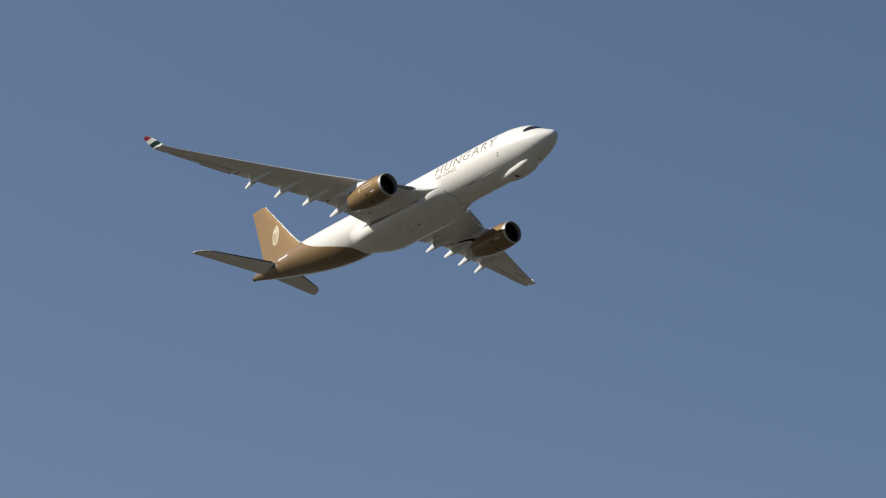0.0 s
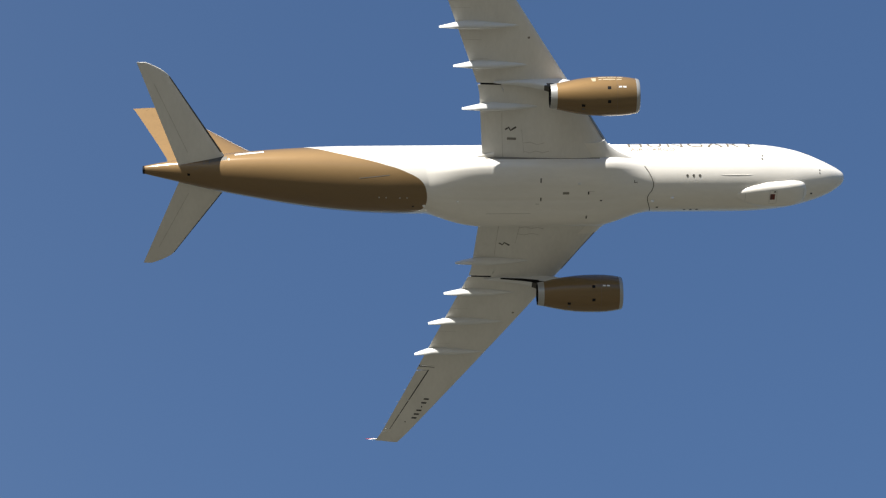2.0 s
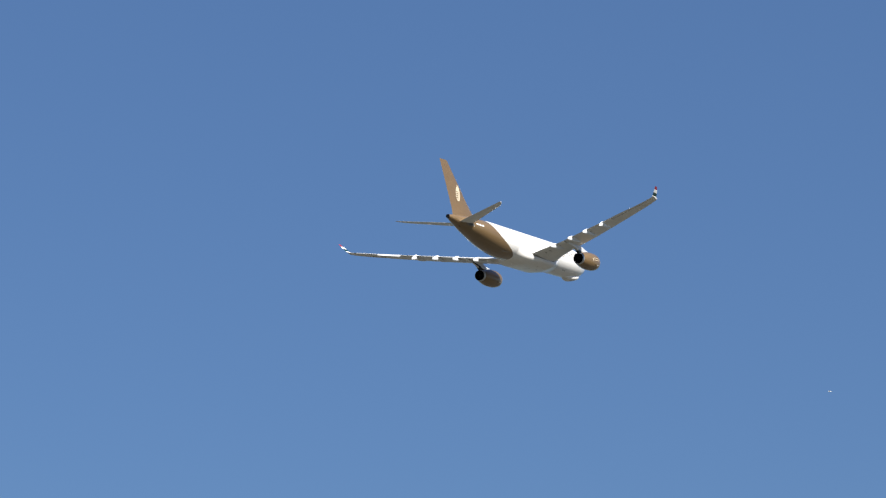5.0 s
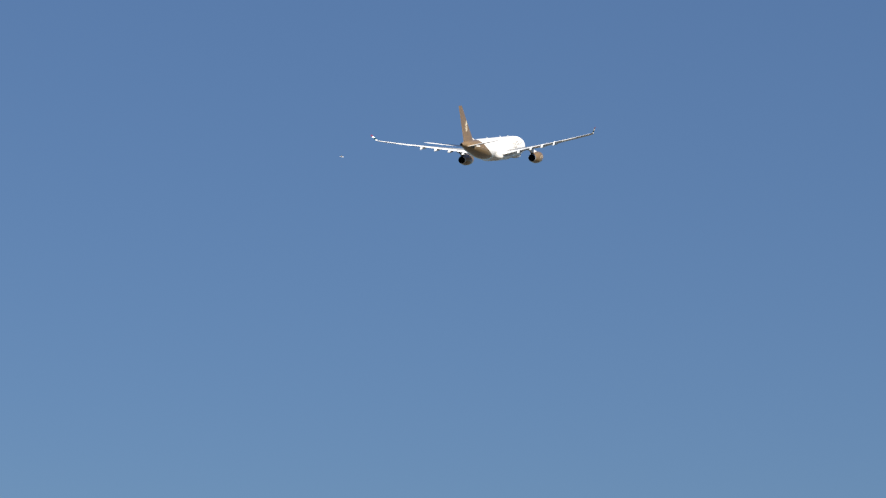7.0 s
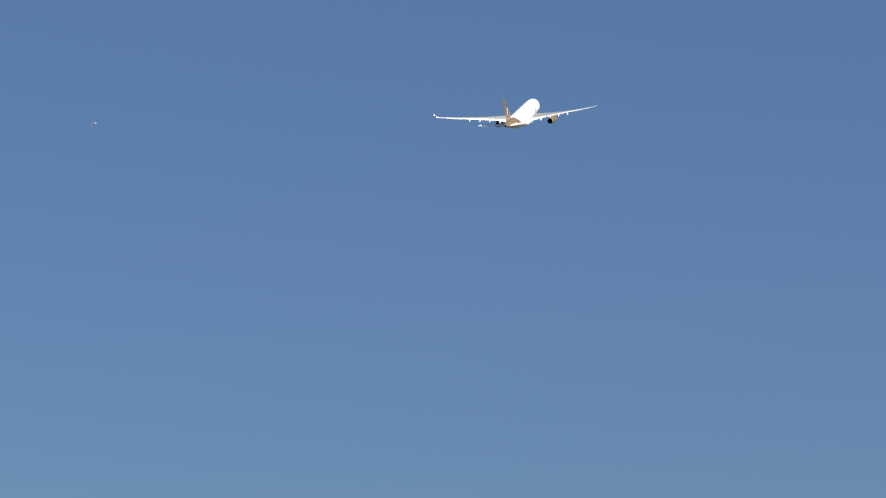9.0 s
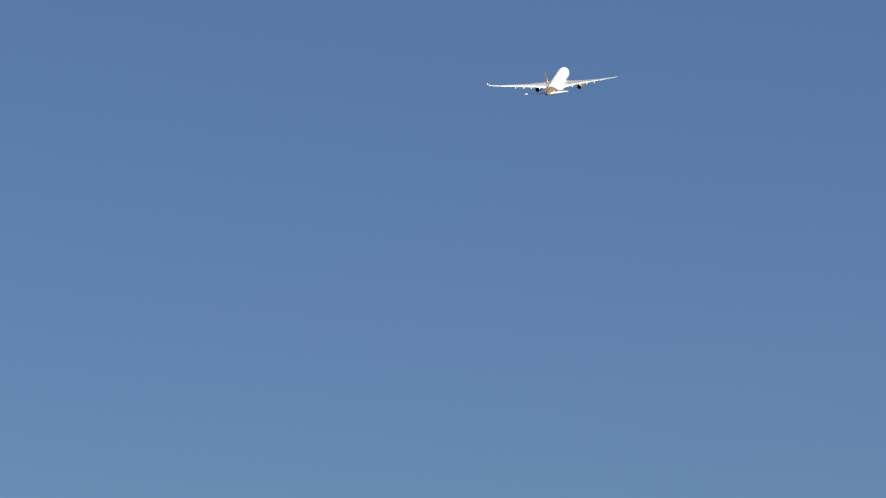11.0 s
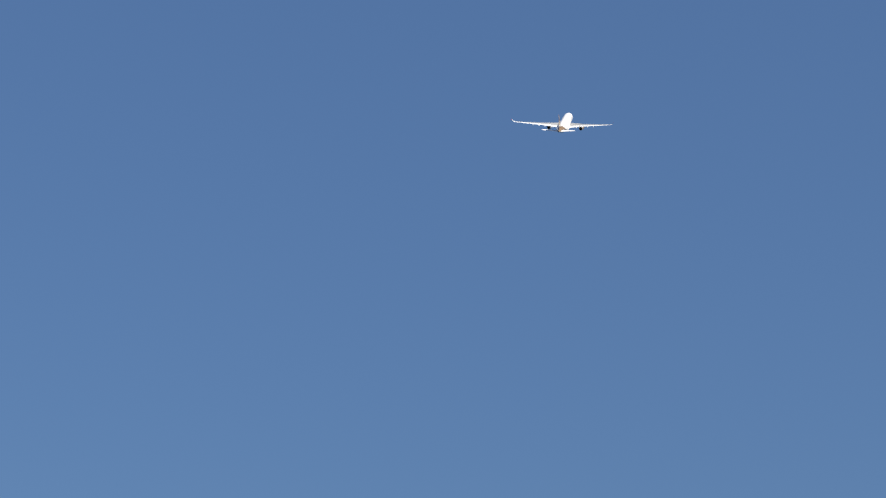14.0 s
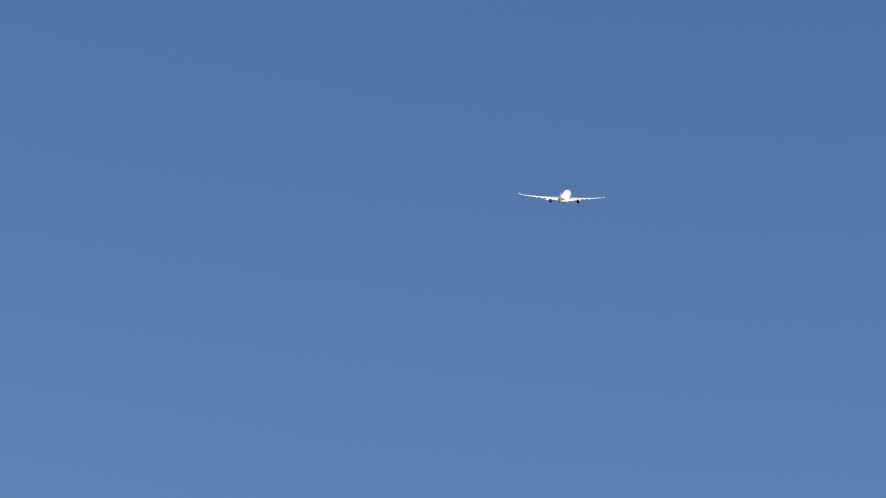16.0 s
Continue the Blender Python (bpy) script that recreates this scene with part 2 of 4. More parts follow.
# station, top, bottom, half width
BODY = [
    (-0.1, -0.17, -0.19, 0.01), (-0.06, 0.02, -0.42, 0.24), (0.03, 0.15, -0.58, 0.42), (0.2, 0.28, -0.76, 0.60), (0.65, 0.52, -1.09, 0.92), (1.24, 0.80, -1.45, 1.26), (2.02, 1.26, -1.82, 1.60),
    (3.0, 1.86, -2.18, 1.94), (4.0, 2.28, -2.47, 2.22), (5.0, 2.50, -2.64, 2.44), (6.5, 2.71, -2.76, 2.66), (8.5, 2.79, -2.82, 2.79), (10.5, 2.82, -2.82, 2.82),
    (30.0, 2.82, -2.82, 2.82), (37.0, 2.82, -2.80, 2.82), (40.0, 2.82, -2.58, 2.78), (43.0, 2.82, -2.15, 2.65), (46.0, 2.80, -1.55, 2.40), (49.0, 2.75, -0.85, 2.04),
    (52.0, 2.65, -0.15, 1.58), (55.0, 2.48, 0.62, 1.02), (57.0, 2.28, 1.16, 0.62), (58.0, 2.12, 1.44, 0.40), (58.25, 2.06, 1.52, 0.33),
]


def body_ring(s, n=64):
    top, bot, w = (interp(s, BODY, c) for c in (1, 2, 3))
    c, h = (top + bot) / 2, (top - bot) / 2
    return [(SHIFT - s, w * math.sin(2 * math.pi * i / n), FZ + c - h * math.cos(2 * math.pi * i / n)) for i in range(n)]


def make_fuselage():
    stations = sorted(set([-0.1, -0.09, -0.06, -0.02, 0.03, 0.1, 0.2, 0.35, 0.62, 0.8, 1.2, 1.6, 2.0, 2.5, 3, 3.5, 4, 4.5, 5, 5.7, 6.5, 7.5, 8.5, 10.5] + list(np.arange(12, 36.1, 2)) + list(np.arange(37, 58.1, 0.75)) + [58.25]))
    bm = loft([body_ring(s) for s in stations])
    skin = livery("white_and_gold_livery", white, GOLD_PAINT, EDGE)
    return part("fuselage", bm, skin, jet, "glossy white fuselage sweeping into a gold tail")


# height on the flank and station of the line between white and gold
EDGE = [(-3.2, -34.9), (-2.9, -35.0), (-2.5, -35.5), (-2.1, -36.7), (-1.6, -38.2), (-0.9, -40.5), (-0.2, -42.4), (0.5, -43.7), (1.2, -44.8), (2.0, -45.8), (2.9, -46.6)]
fuselage = make_fuselage()

# wing-body fairing: angle from straight down and distance from the fuselage axis at its fullest
BELLY = [(0, 3.30), (15, 3.42), (25, 3.60), (35, 3.79), (42, 3.91), (47, 3.97), (51, 3.95), (55, 3.86), (60, 3.69), (68, 3.36), (76, 3.02), (90, 2.80), (100, 2.72)]


def make_belly():
    rings = []
    for s in np.linspace(16.0, 35.3, 60):
        pts = []
        for i in range(121):
            a = -100 + 200 * i / 120
            r0, high = 2.805, ease(30, 65, abs(a))
            full = ease(15.8 + 0.6 * high, 22.0 - 1.5 * high, s) * (1 - min(1.0, max(0.0, (s - 29.9 - 0.5 * high) / (5.2 - 0.3 * high))) ** 2.1) ** 1.25
            full = max(0.0, full)
            shoulder = 1 + 0.10 * ease(30.0, 35.3, s)  # the shoulder sinks towards the tail
            r = r0 + (interp(min(100, abs(a) * shoulder), BELLY, 1) - r0) * full - 0.03 * (1 - full) * (s > 30)
            pts.append((SHIFT - s, r * math.sin(radians(a)), FZ - r * math.cos(radians(a))))
        pts += [(SHIFT - s, 1.5, FZ + 0.3), (SHIFT - s, -1.5, FZ + 0.3)]
        rings.append(pts)
    return part("belly_fairing", loft(rings), white, jet, "smooth white fairing under the wing roots")


belly = make_belly()


def make_blister():
    rows = [(3.45, 0.4, 0.0), (3.65, 0.8, 0.15), (4.1, 1.02, 0.33), (5.0, 1.15, 0.46), (6.5, 1.13, 0.51), (7.8, 0.93, 0.41), (8.8, 0.64, 0.22), (9.4, 0.28, -0.02)]
    rings = []
    for s in np.linspace(3.45, 9.4, 26):
        w, d = interp(s, rows, 1), interp(s, rows, 2)
        base = FZ + interp(s, BODY, 2)
        pts = []
        for i in range(21):
            a = -math.pi / 2 + math.pi * i / 20
            y = w * math.copysign(abs(math.sin(a)) ** 0.6, a)
            z = base - d * abs(math.cos(a)) ** 0.55 + 0.45 * (1 - abs(math.cos(a)) ** 0.55)
            pts.append((SHIFT - s, y, z))
        pts += [(SHIFT - s, w * 0.4, base + 0.7), (SHIFT - s, -w * 0.4, base + 0.7)]
        rings.append(pts)
    return part("nose_gear_fairing", loft(rings), white, jet, "white bulge under the nose for the front wheels")


blister = make_blister()


# ---- wings ----
def foil(n=14, camber=0.012):
    """Upper surface from tail to nose, then lower surface back: (chord fraction, height per thickness)."""
    up, low = [], []
    for i in range(n + 1):
        x = (1 - math.cos(math.pi * i / n)) / 2
        t = 5 * (0.2969 * math.sqrt(x) - 0.126 * x - 0.3516 * x * x + 0.2843 * x**3 - 0.1036 * x**4)
        c = 4 * camber * x * (1 - x)
        up.append((x, t + c / 0.12))
        low.append((x, -t * 0.95 + c / 0.12))
    return up[::-1] + low[1:]


FOIL = foil()


def clip_foil(x0, x1):
    """The part of the section between two chord fractions, as a closed ring."""
    ups = sorted((p for p in FOIL[:15]), key=lambda p: p[0])
    lows = sorted((p for p in FOIL[14:]), key=lambda p: p[0])

    def at(side, x):
        if x > 0.999:  # the trailing edge closes
            return (ups[-1][1] + lows[-1][1]) / 2
        return float(np.interp(x, [p[0] for p in side], [p[1] for p in side]))

    xs = [x0 + (x1 - x0) * (1 - math.cos(math.pi * i / 12)) / 2 for i in range(13)]
    if x0 > 0.01:
        xs = [x0 + (x1 - x0) * i / 12 for i in range(13)]
    ring = [(x, at(ups, x)) for x in reversed(xs)] + [(x, at(lows, x)) for x in xs]
    return ring


def wing_lead(y):
    return 20.1 + 0.64 * (y - 3.8) - 0.08 * max(0.0, min(1.0, (y - 4) / 5))


def wing_trail(y):
    return 30.6 + 0.07 * (y - 4) if y < 9 else 30.95 + 0.361 * (y - 9)


def wing_height(y):
    return -1.22 + 0.144 * (y - 3.9) + 0.0010 * max(0.0, y - 16) ** 2


def wing_thick(y):
    return 0.135 - 0.03 * min(1, (y - 3) / 10) - 0.012 * max(0.0, (y - 13) / 16)


def wing_point(y, x, h, side):
    lead, trail = wing_lead(y), wing_trail(y)
    c = trail - lead
    twist = radians(2.5 - 4.0 * (y - 4) / 26)
    deep = 1 + 0.4 * ease(7.5, 3.2, y) if h < 0 else 1.0  # the root bulges below
    dz = c * wing_thick(y) * h * deep - math.tan(twist) * c * (x - 0.35) - 0.26 * ease(5, 15, y) * max(0.0, (0.75 - x) / 0.75)
    return (SHIFT - (lead + c * x), side * y, wing_height(y) + dz)


def wing_piece(name, side, y0, y1, x0, x1, mat, parent, label="", steps=8, droop=0.0, proud=0.0):
    ring = [(x - proud * 0.25, h * (1 + proud)) for x, h in clip_foil(max(0.0, x0), x1)]
    rings = []
    for i in range(steps + 1):
        y = y0 + (y1 - y0) * i / steps
        rings.append([tuple(Vector(wing_point(y, x, h, side)) - Vector((0, 0, droop * (x - x0) / (x1 - x0)))) for x, h in ring])
    return part(name, loft(rings), mat, parent, label, sharp=50)


inner_aileron = {}


def make_wing(side):
    ring = clip_foil(0.0, 0.745)
    rings = [[wing_point(y, x, h, side) for x, h in ring] for y in (2.0, 3.2, 4.5, 6, 7.5, 9, 11, 13, 15, 17, 19, 21, 23, 25, 27, 28.3)]
    bm = loft(rings)
    bm.normal_update()
    bmesh.ops.recalc_face_normals(bm, faces=bm.faces)
    for f in bm.faces:
        f.material_index = 1 if f.normal.z > 0.6 else 0
    wing = part("wing", bm, [wing_grey, walkway_grey], jet, "swept light grey wing with a small upturned tip", sharp=50)
    # fixed pieces and movable surfaces along the trailing edge
    wing_piece("inboard_flap", side, 3.0, 9.36, 0.7453, 1.0, wing_grey, wing)
    wing_piece("outboard_flap", side, 9.52, 20.0, 0.7453, 1.0, wing_grey, wing, steps=10)
    wing_piece("flap_end_panel", side, 20.04, 20.55, 0.7455, 1.0, wing_grey, wing, steps=2)
    inner_aileron[side] = wing_piece("aileron", side, 20.60, 24.32, 0.770, 1.0, wing_grey, wing, steps=5, droop=0.09)
    wing_piece("aileron", side, 24.34, 27.9, 0.770, 1.0, wing_grey, wing, steps=5, droop=0.04)
    wing_piece("tip_panel", side, 27.93, 28.32, 0.7452, 1.0, wing_grey, wing, steps=2)
    wing_piece("aileron_cove", side, 20.5, 28.1, 0.744, 0.775, black, wing, "dark hinge gap", steps=4)
    wing_piece("flap_gap", side, 9.37, 9.51, 0.744, 0.97, black, wing, "dark gap between the flaps", steps=1)
    wing_piece("inboard_slat", side, 4.3, 8.7, 0.0, 0.018, slat_metal, wing, "dull metal leading edge", steps=6, proud=0.03)
    # rounded tip
    tip = []
    for i in range(9):
        u = i / 8
        y = 28.3 + 1.25 * u
        lead = wing_lead(y)
        trail = wing_trail(28.3) + 0.55 * u
        c = trail - lead
        z0 = wing_height(28.3) + (y - 28.3) * 0.20 + 0.06 * u * u
        tip.append([(SHIFT - (lead + c * x), side * y, z0 + c * wing_thick(28.3) * h - 0.26 * max(0.0, (0.75 - x) / 0.75)) for x, h in clip_foil(0.0, 1.0)])
    part("wing_tip", loft(tip), wing_grey, wing, sharp=60)
    # winglet in bands of white, green, white and red
    root_l, root_t, z0 = wing_lead(29.55), wing_trail(28.3) + 0.55, wing_height(28.3) + 1.25 * 0.20 + 0.04
    bands = [(0.0, 0.09, white_mark), (0.09, 0.40, green_mark), (0.40, 0.70, white_mark), (0.70, 1.0, red_mark)]
    for a, b, m in bands:
        rings = []
        for i in range(5):
            u = a + (b - a) * i / 4
            lead, trail = root_l + 0.1 + 1.8 * u + 0.4 * max(0, u - 0.7), root_t + 0.1 + 0.8 * u
            y, z = 29.5 + 0.95 * u - 0.1 * (1 - u) ** 3, z0 + 1.45 * u
            c = trail - lead
            rings.append([(SHIFT - (lead + c * x), side * (y - c * 0.075 * h), z + c * 0.03 * h) for x, h in clip_foil(0.0, 1.0)])
        part("winglet_band", loft(rings), m, wing)
    # track fairings under the flaps: span, tip station, nose station, depth
    for y, s1, z1, s0 in ((7.55, 32.35, -1.33, 25.3), (11.15, 33.15, -0.65, 26.5), (14.52, 34.36, -0.27, 27.5), (18.08, 35.42, 0.16, 29.2)):
        rings = []
        for i in range(21):
            u = i / 20
            s = s0 + (s1 - s0) * u
            shape = math.sin(math.pi * min(1, u * 1.25) / 2) ** 0.8 * (1 - 0.72 * max(0, (u - 0.62) / 0.38) ** 1.7)
            w, d = (0.02 + 0.32 * shape) * (1 - 0.55 * max(0, (u - 0.7) / 0.3)), 0.02 + 0.50 * shape
            yy = min(28.0, y)
            lead, trail = wing_lead(yy), wing_trail(yy)
            x = (s - lead) / (trail - lead)
            under = wing_point(yy, min(x, 0.97), -0.30 * (1 - min(x, 1)) , 1)[2] + 0.08
            zc = under - 0.28 * shape if u < 0.7 else under - 0.28 * shape + (z1 + 0.05 - under) * ((u - 0.7) / 0.3) ** 1.2
            rings.append([(SHIFT - s, side * yy + w * math.cos(2 * math.pi * k / 16), zc + d * math.sin(2 * math.pi * k / 16)) for k in range(16)])
        part("flap_track_fairing", loft(rings), fairing_grey, wing)
    return wing


wing_right, wing_left = make_wing(-1), make_wing(1)


def root_fillet(side):
    # the wing root's leading edge swept forward in a curve to a point along the flank
    rings = []
    for i in range(15):
        y = 4.45 - 2.05 * i / 14
        lead, c = wing_lead(y), wing_trail(y) - wing_lead(y)
        nose, back = lead - 0.02 - 1.9 * ((4.45 - y) / 1.9) ** 2.2, lead + 1.7
        x = 1.7 / c
        hi = float(np.interp(x, [p[0] for p in FOIL[14::-1]], [p[1] for p in FOIL[14::-1]]))
        lo = float(np.interp(x, [p[0] for p in FOIL[14:]], [p[1] for p in FOIL[14:]]))
        top, low = wing_point(y, x, hi, side)[2] + 0.012, wing_point(y, x, lo, side)[2] - 0.012
        mid, half = (top + low) / 2, (top - low) / 2
        ring = []
        for k in range(17):
            a = -math.pi / 2 + math.pi * k / 16
            sharp = 1 + 1.1 * (4.45 - y) / 2.05  # the nose grows thin towards the flank
            ring.append((SHIFT - (back - (back - nose) * math.cos(a)), side * y, mid - 0.1 * math.cos(a) + half * math.copysign(abs(math.sin(a)) ** sharp, a)))
        rings.append(ring)
    part("root_fillet", loft(rings), white, belly, "white fillet ahead of the wing root")
    rings = []
    for i in range(9):
        u = i / 8
        st, y, z = 29.6 + 3.2 * u, 3.2 - 0.42 * u, wing_point(3.2, 0.95, 0, side)[2] - 0.05 - 0.12 * u
        w, h = 0.42 * (1 - u) + 0.01, 0.16 * (1 - u) + 0.01
        rings.append([(SHIFT - st, side * (y + w * math.cos(2 * math.pi * k / 14)), z + h * math.sin(2 * math.pi * k / 14)) for k in range(14)])
    part("trailing_fillet", loft(rings), white, belly, "white fillet behind the wing root")


root_fillet(-1), root_fillet(1)


# ---- engines ----
def spin(profile, axis, n=40):
    """A skin of revolution about a fore-and-aft axis: profile of (station, radius)."""
    y, z = axis
    return [[(SHIFT - s, y + r * math.sin(2 * math.pi * i / n), z + r * math.cos(2 * math.pi * i / n)) for i in range(n)] for s, r in profile]


def make_engine(side):
    ax = (side * 9.65, -3.03)
    cowl = [(18.62, 1.423), (19.13, 1.52), (19.76, 1.58), (20.58, 1.60), (21.48, 1.585), (22.38, 1.52), (23.28, 1.40), (24.10, 1.24), (24.95, 1.05), (24.95, 1.0), (23.19, 1.1)]
    eng = part("engine_nacelle", loft(spin(cowl, ax, 48), cap=False), gold, jet, "gold engine nacelle hung below the wing")
    lip = [(18.62, 1.423), (18.50, 1.405), (18.37, 1.365), (18.32, 1.32), (18.36, 1.275), (18.55, 1.245), (18.80, 1.235), (18.9, 1.235)]
    part("intake_lip", loft(spin(lip, ax, 48), cap=False), satin_metal, eng, "pale satin metal intake lip")
    part("intake_duct", loft(spin([(18.9, 1.235), (19.58, 1.24), (20.22, 1.24), (20.40, 1.24)], ax, 40), cap=False), black, eng)
    bm = bmesh.new()
    for k in range(26):
        a = 2 * math.pi * k / 26
        rows = []
        for j in range(5):
            r = 0.32 + 0.91 * j / 4
            tw = radians(25 + 35 * j / 4)
            w = 0.10 + 0.06 * j / 4
            row = []
            for q in (-1, 1):
                aa = a + q * w * math.sin(tw) / r
                row.append((SHIFT - (19.83 + q * w * math.cos(tw)), ax[0] + r * math.sin(aa), ax[1] + r * math.cos(aa)))
            rows.append(row)
        loft(rows, closed=False, cap=False, bm=bm)
    part("fan", bm, dark_metal, eng, "dark fan blades deep in the intake")
    part("spinner", loft(spin([(19.22, 0.01), (19.31, 0.12), (19.54, 0.25), (19.85, 0.34), (20.13, 0.36)], ax, 24)), dark_metal, eng)
    part("fan_backing", loft(spin([(20.31, 0.05), (20.32, 1.24)], ax, 32)), black, eng)
    part("exhaust_nozzle", loft(spin([(24.90, 1.055), (25.15, 1.01), (25.45, 0.95), (25.46, 0.925)], ax, 40), cap=False), satin_metal, eng, "pale metal exhaust ring")
    part("exhaust_duct", loft(spin([(25.46, 0.925), (25.3, 0.915), (24.9, 0.93), (24.1, 0.95), (24.1, 0.05)], ax, 32), cap=False), black, eng, "black exhaust duct")
    part("exhaust_cone", loft(spin([(24.01, 0.5), (24.55, 0.42), (25.09, 0.25), (25.50, 0.03)], ax, 24)), black, eng)
    # pylon
    rings = []
    for s, zt, zb, w in ((20.0, -1.45, -1.75, 0.05), (20.8, -1.32, -1.8, 0.16), (22.0, -1.2, -1.8, 0.22), (23.4, -0.85, -1.75, 0.28), (24.8, -0.5, -1.8, 0.34), (25.6, -0.5, -1.78, 0.33), (26.6, -0.5, -1.35, 0.28), (28.0, -0.5, -1.02, 0.2), (29.4, -0.55, -0.9, 0.08), (29.8, -0.6, -0.86, 0.02)):
        rings.append([(SHIFT - s, ax[0] + w * math.copysign(abs(math.sin(a)) ** 0.5, math.sin(a)), (zt + zb) / 2 + (zt - zb) / 2 * math.copysign(abs(math.cos(a)) ** 0.5, math.cos(a))) for a in [2 * math.pi * k / 20 for k in range(20)]])
    part("engine_pylon", loft(rings), fairing_grey, eng, "pale grey pylon joining the engine to the wing")
    return eng


engine_right, engine_left = make_engine(-1), make_engine(1)


# ---- tail ----
def tail_piece(name, outline, side, x0, x1, thick, mat, parent, upright=False, label=""):
    """outline: rows of (span, lead station, trail station, height)."""
    ring = clip_foil(x0, x1)
    rings = []
    for y, lead, trail, z in outline:
        c = trail - lead
        if upright:
            rings.append([(SHIFT - (lead + c * x), c * thick * h, z) for x, h in ring])
        else:
            rings.append([(SHIFT - (lead + c * x), side * y, z + c * thick * h) for x, h in ring])
    return part(name, loft(rings), mat, parent, label, sharp=60)


def make_tail():
    tips = []
    def stab_row(y):
        lead = 51.2 + 0.625 * (y - 1.0)
        if y > 8.6:
            lead += 1.15 * ((y - 8.6) / 1.2) ** 2.0
        return (y, lead, 55.45 + 0.357 * (y - 1.0), 1.08 + 0.155 * (y - 1.0))
    rows = [stab_row(y) for y in (0.6, 2, 4, 6, 8, 8.6, 8.9, 9.2, 9.45, 9.65, 9.8)]
    for side in (-1, 1):
        stab = tail_piece("tailplane", [r for r in rows], side, 0.0, 0.70, 0.10, wing_grey, jet, label="light grey swept tailplane with a dark leading edge")
        tail_piece("elevator", rows, side, 0.7008, 1.0, 0.10, wing_grey, stab)
        edge = [(y, l - 0.02, l - 0.02 + (t - l), z) for y, l, t, z in rows[1:6]]
        tail_piece("leading_edge_strip", edge, side, 0.0, 0.035, 0.115, dark_metal, stab, label="dark bare leading edge")
    fin_rows = [(0, 47.0, 56.2, 2.13), (0, 48.45, 56.42, 3.43), (0, 49.55, 56.78, 4.43), (0, 50.6, 57.12, 5.43), (0, 52.65, 57.9, 7.53), (0, 54.72, 58.68, 9.63), (0, 56.0, 59.18, 10.93), (0, 56.26, 59.3, 11.22), (0, 56.44, 59.4, 11.42), (0, 56.72, 59.44, 11.52)]
    fin = tail_piece("fin", fin_rows, 0, 0.0, 0.665, 0.095, gold, jet, True, "tall swept gold tail fin")
    tail_piece("rudder", fin_rows, 0, 0.6658, 1.0, 0.095, gold, fin, True)
    # the sun's glint on this metal edge is put into its pale colour
    tail_piece("leading_edge_strip", [(y, l - 0.015, t - 0.015, z) for y, l, t, z in fin_rows[1:9]], 0, 0.0, 0.024, 0.105, glint_metal, fin, True, "bare metal leading edge, paled for its sun glint")
    # dorsal fillet running forward from the fin
    rings = []
    for i in range(9):
        u = i / 8
        s = 44.9 + 4.6 * u
        h = 0.02 + 1.6 * u**2.2
        w = 0.05 + 0.32 * u
        base = FZ + interp(s, BODY, 1) - 0.05
        rings.append([(SHIFT - s, -w, base - 0.15), (SHIFT - s, -w * 0.45, base + h * 0.55), (SHIFT - s, 0, base + h), (SHIFT - s, w * 0.45, base + h * 0.55), (SHIFT - s, w, base - 0.15)])
    part("dorsal_fillet", loft(rings), white, fin, "white fillet ahead of the gold fin")
    # auxiliary exhaust in the tail cone
    part("tail_exhaust", loft([[(SHIFT - s, r * math.sin(2 * math.pi * i / 24), FZ + 1.79 + r * math.cos(2 * math.pi * i / 24)) for i in range(24)] for s, r in ((58.2, 0.345), (58.36, 0.32), (58.37, 0.27), (58.2, 0.26), (58.19, 0.02))], cap=False), black, jet, "black ring of the tail exhaust")
    part("tail_exhaust_hole", loft([[(SHIFT - s, r * math.sin(2 * math.pi * i / 20), FZ + 1.79 + r * math.cos(2 * math.pi * i / 20)) for i in range(20)] for s, r in ((58.3, 0.265), (58.31, 0.02))], cap=False), black, jet)
    return fin


fin = make_tail()

# ---- markings and small fittings ----
from mathutils.bvhtree import BVHTree


def tree_of(*obs):
    verts, faces = [], []
    for ob in obs:
        n = len(verts)
        verts += [v.co.copy() for v in ob.data.vertices]
        faces += [[n + i for i in p.vertices] for p in ob.data.polygons]
    return BVHTree.FromPolygons(verts, faces)


def cast_up(tree):
    """Maps (station, span) onto the skin seen from below."""
    def put(s, y, lift):
        hit = tree.ray_cast(Vector((SHIFT - s, y, -12)), Vector((0, 0, 1)))
        return (hit[0] or tree.find_nearest(Vector((SHIFT - s, y, 0)))[0]) + Vector((0, 0, -lift))
    return put


def cast_round(tree, y0, z0, far=5.0):
    """Maps (station, angle from straight down towards the left wing) onto the skin round an axis."""
    def put(s, a, lift):
        d = Vector((0, math.sin(radians(a)), -math.cos(radians(a))))
        hit = tree.ray_cast(Vector((SHIFT - s, y0, z0)) + d * far, -d)
        return (hit[0] or tree.find_nearest(Vector((SHIFT - s, y0, z0)) + d)[0]) + d * lift
    return put


def cast_side(tree, side):
    """Maps (station, height) onto the skin seen square from one side."""
    def put(s, z, lift):
        hit = tree.ray_cast(Vector((SHIFT - s, side * 20, z)), Vector((0, -side, 0)))
        return (hit[0] or tree.find_nearest(Vector((SHIFT - s, 0, z)))[0]) + Vector((0, side * lift, 0))
    return put


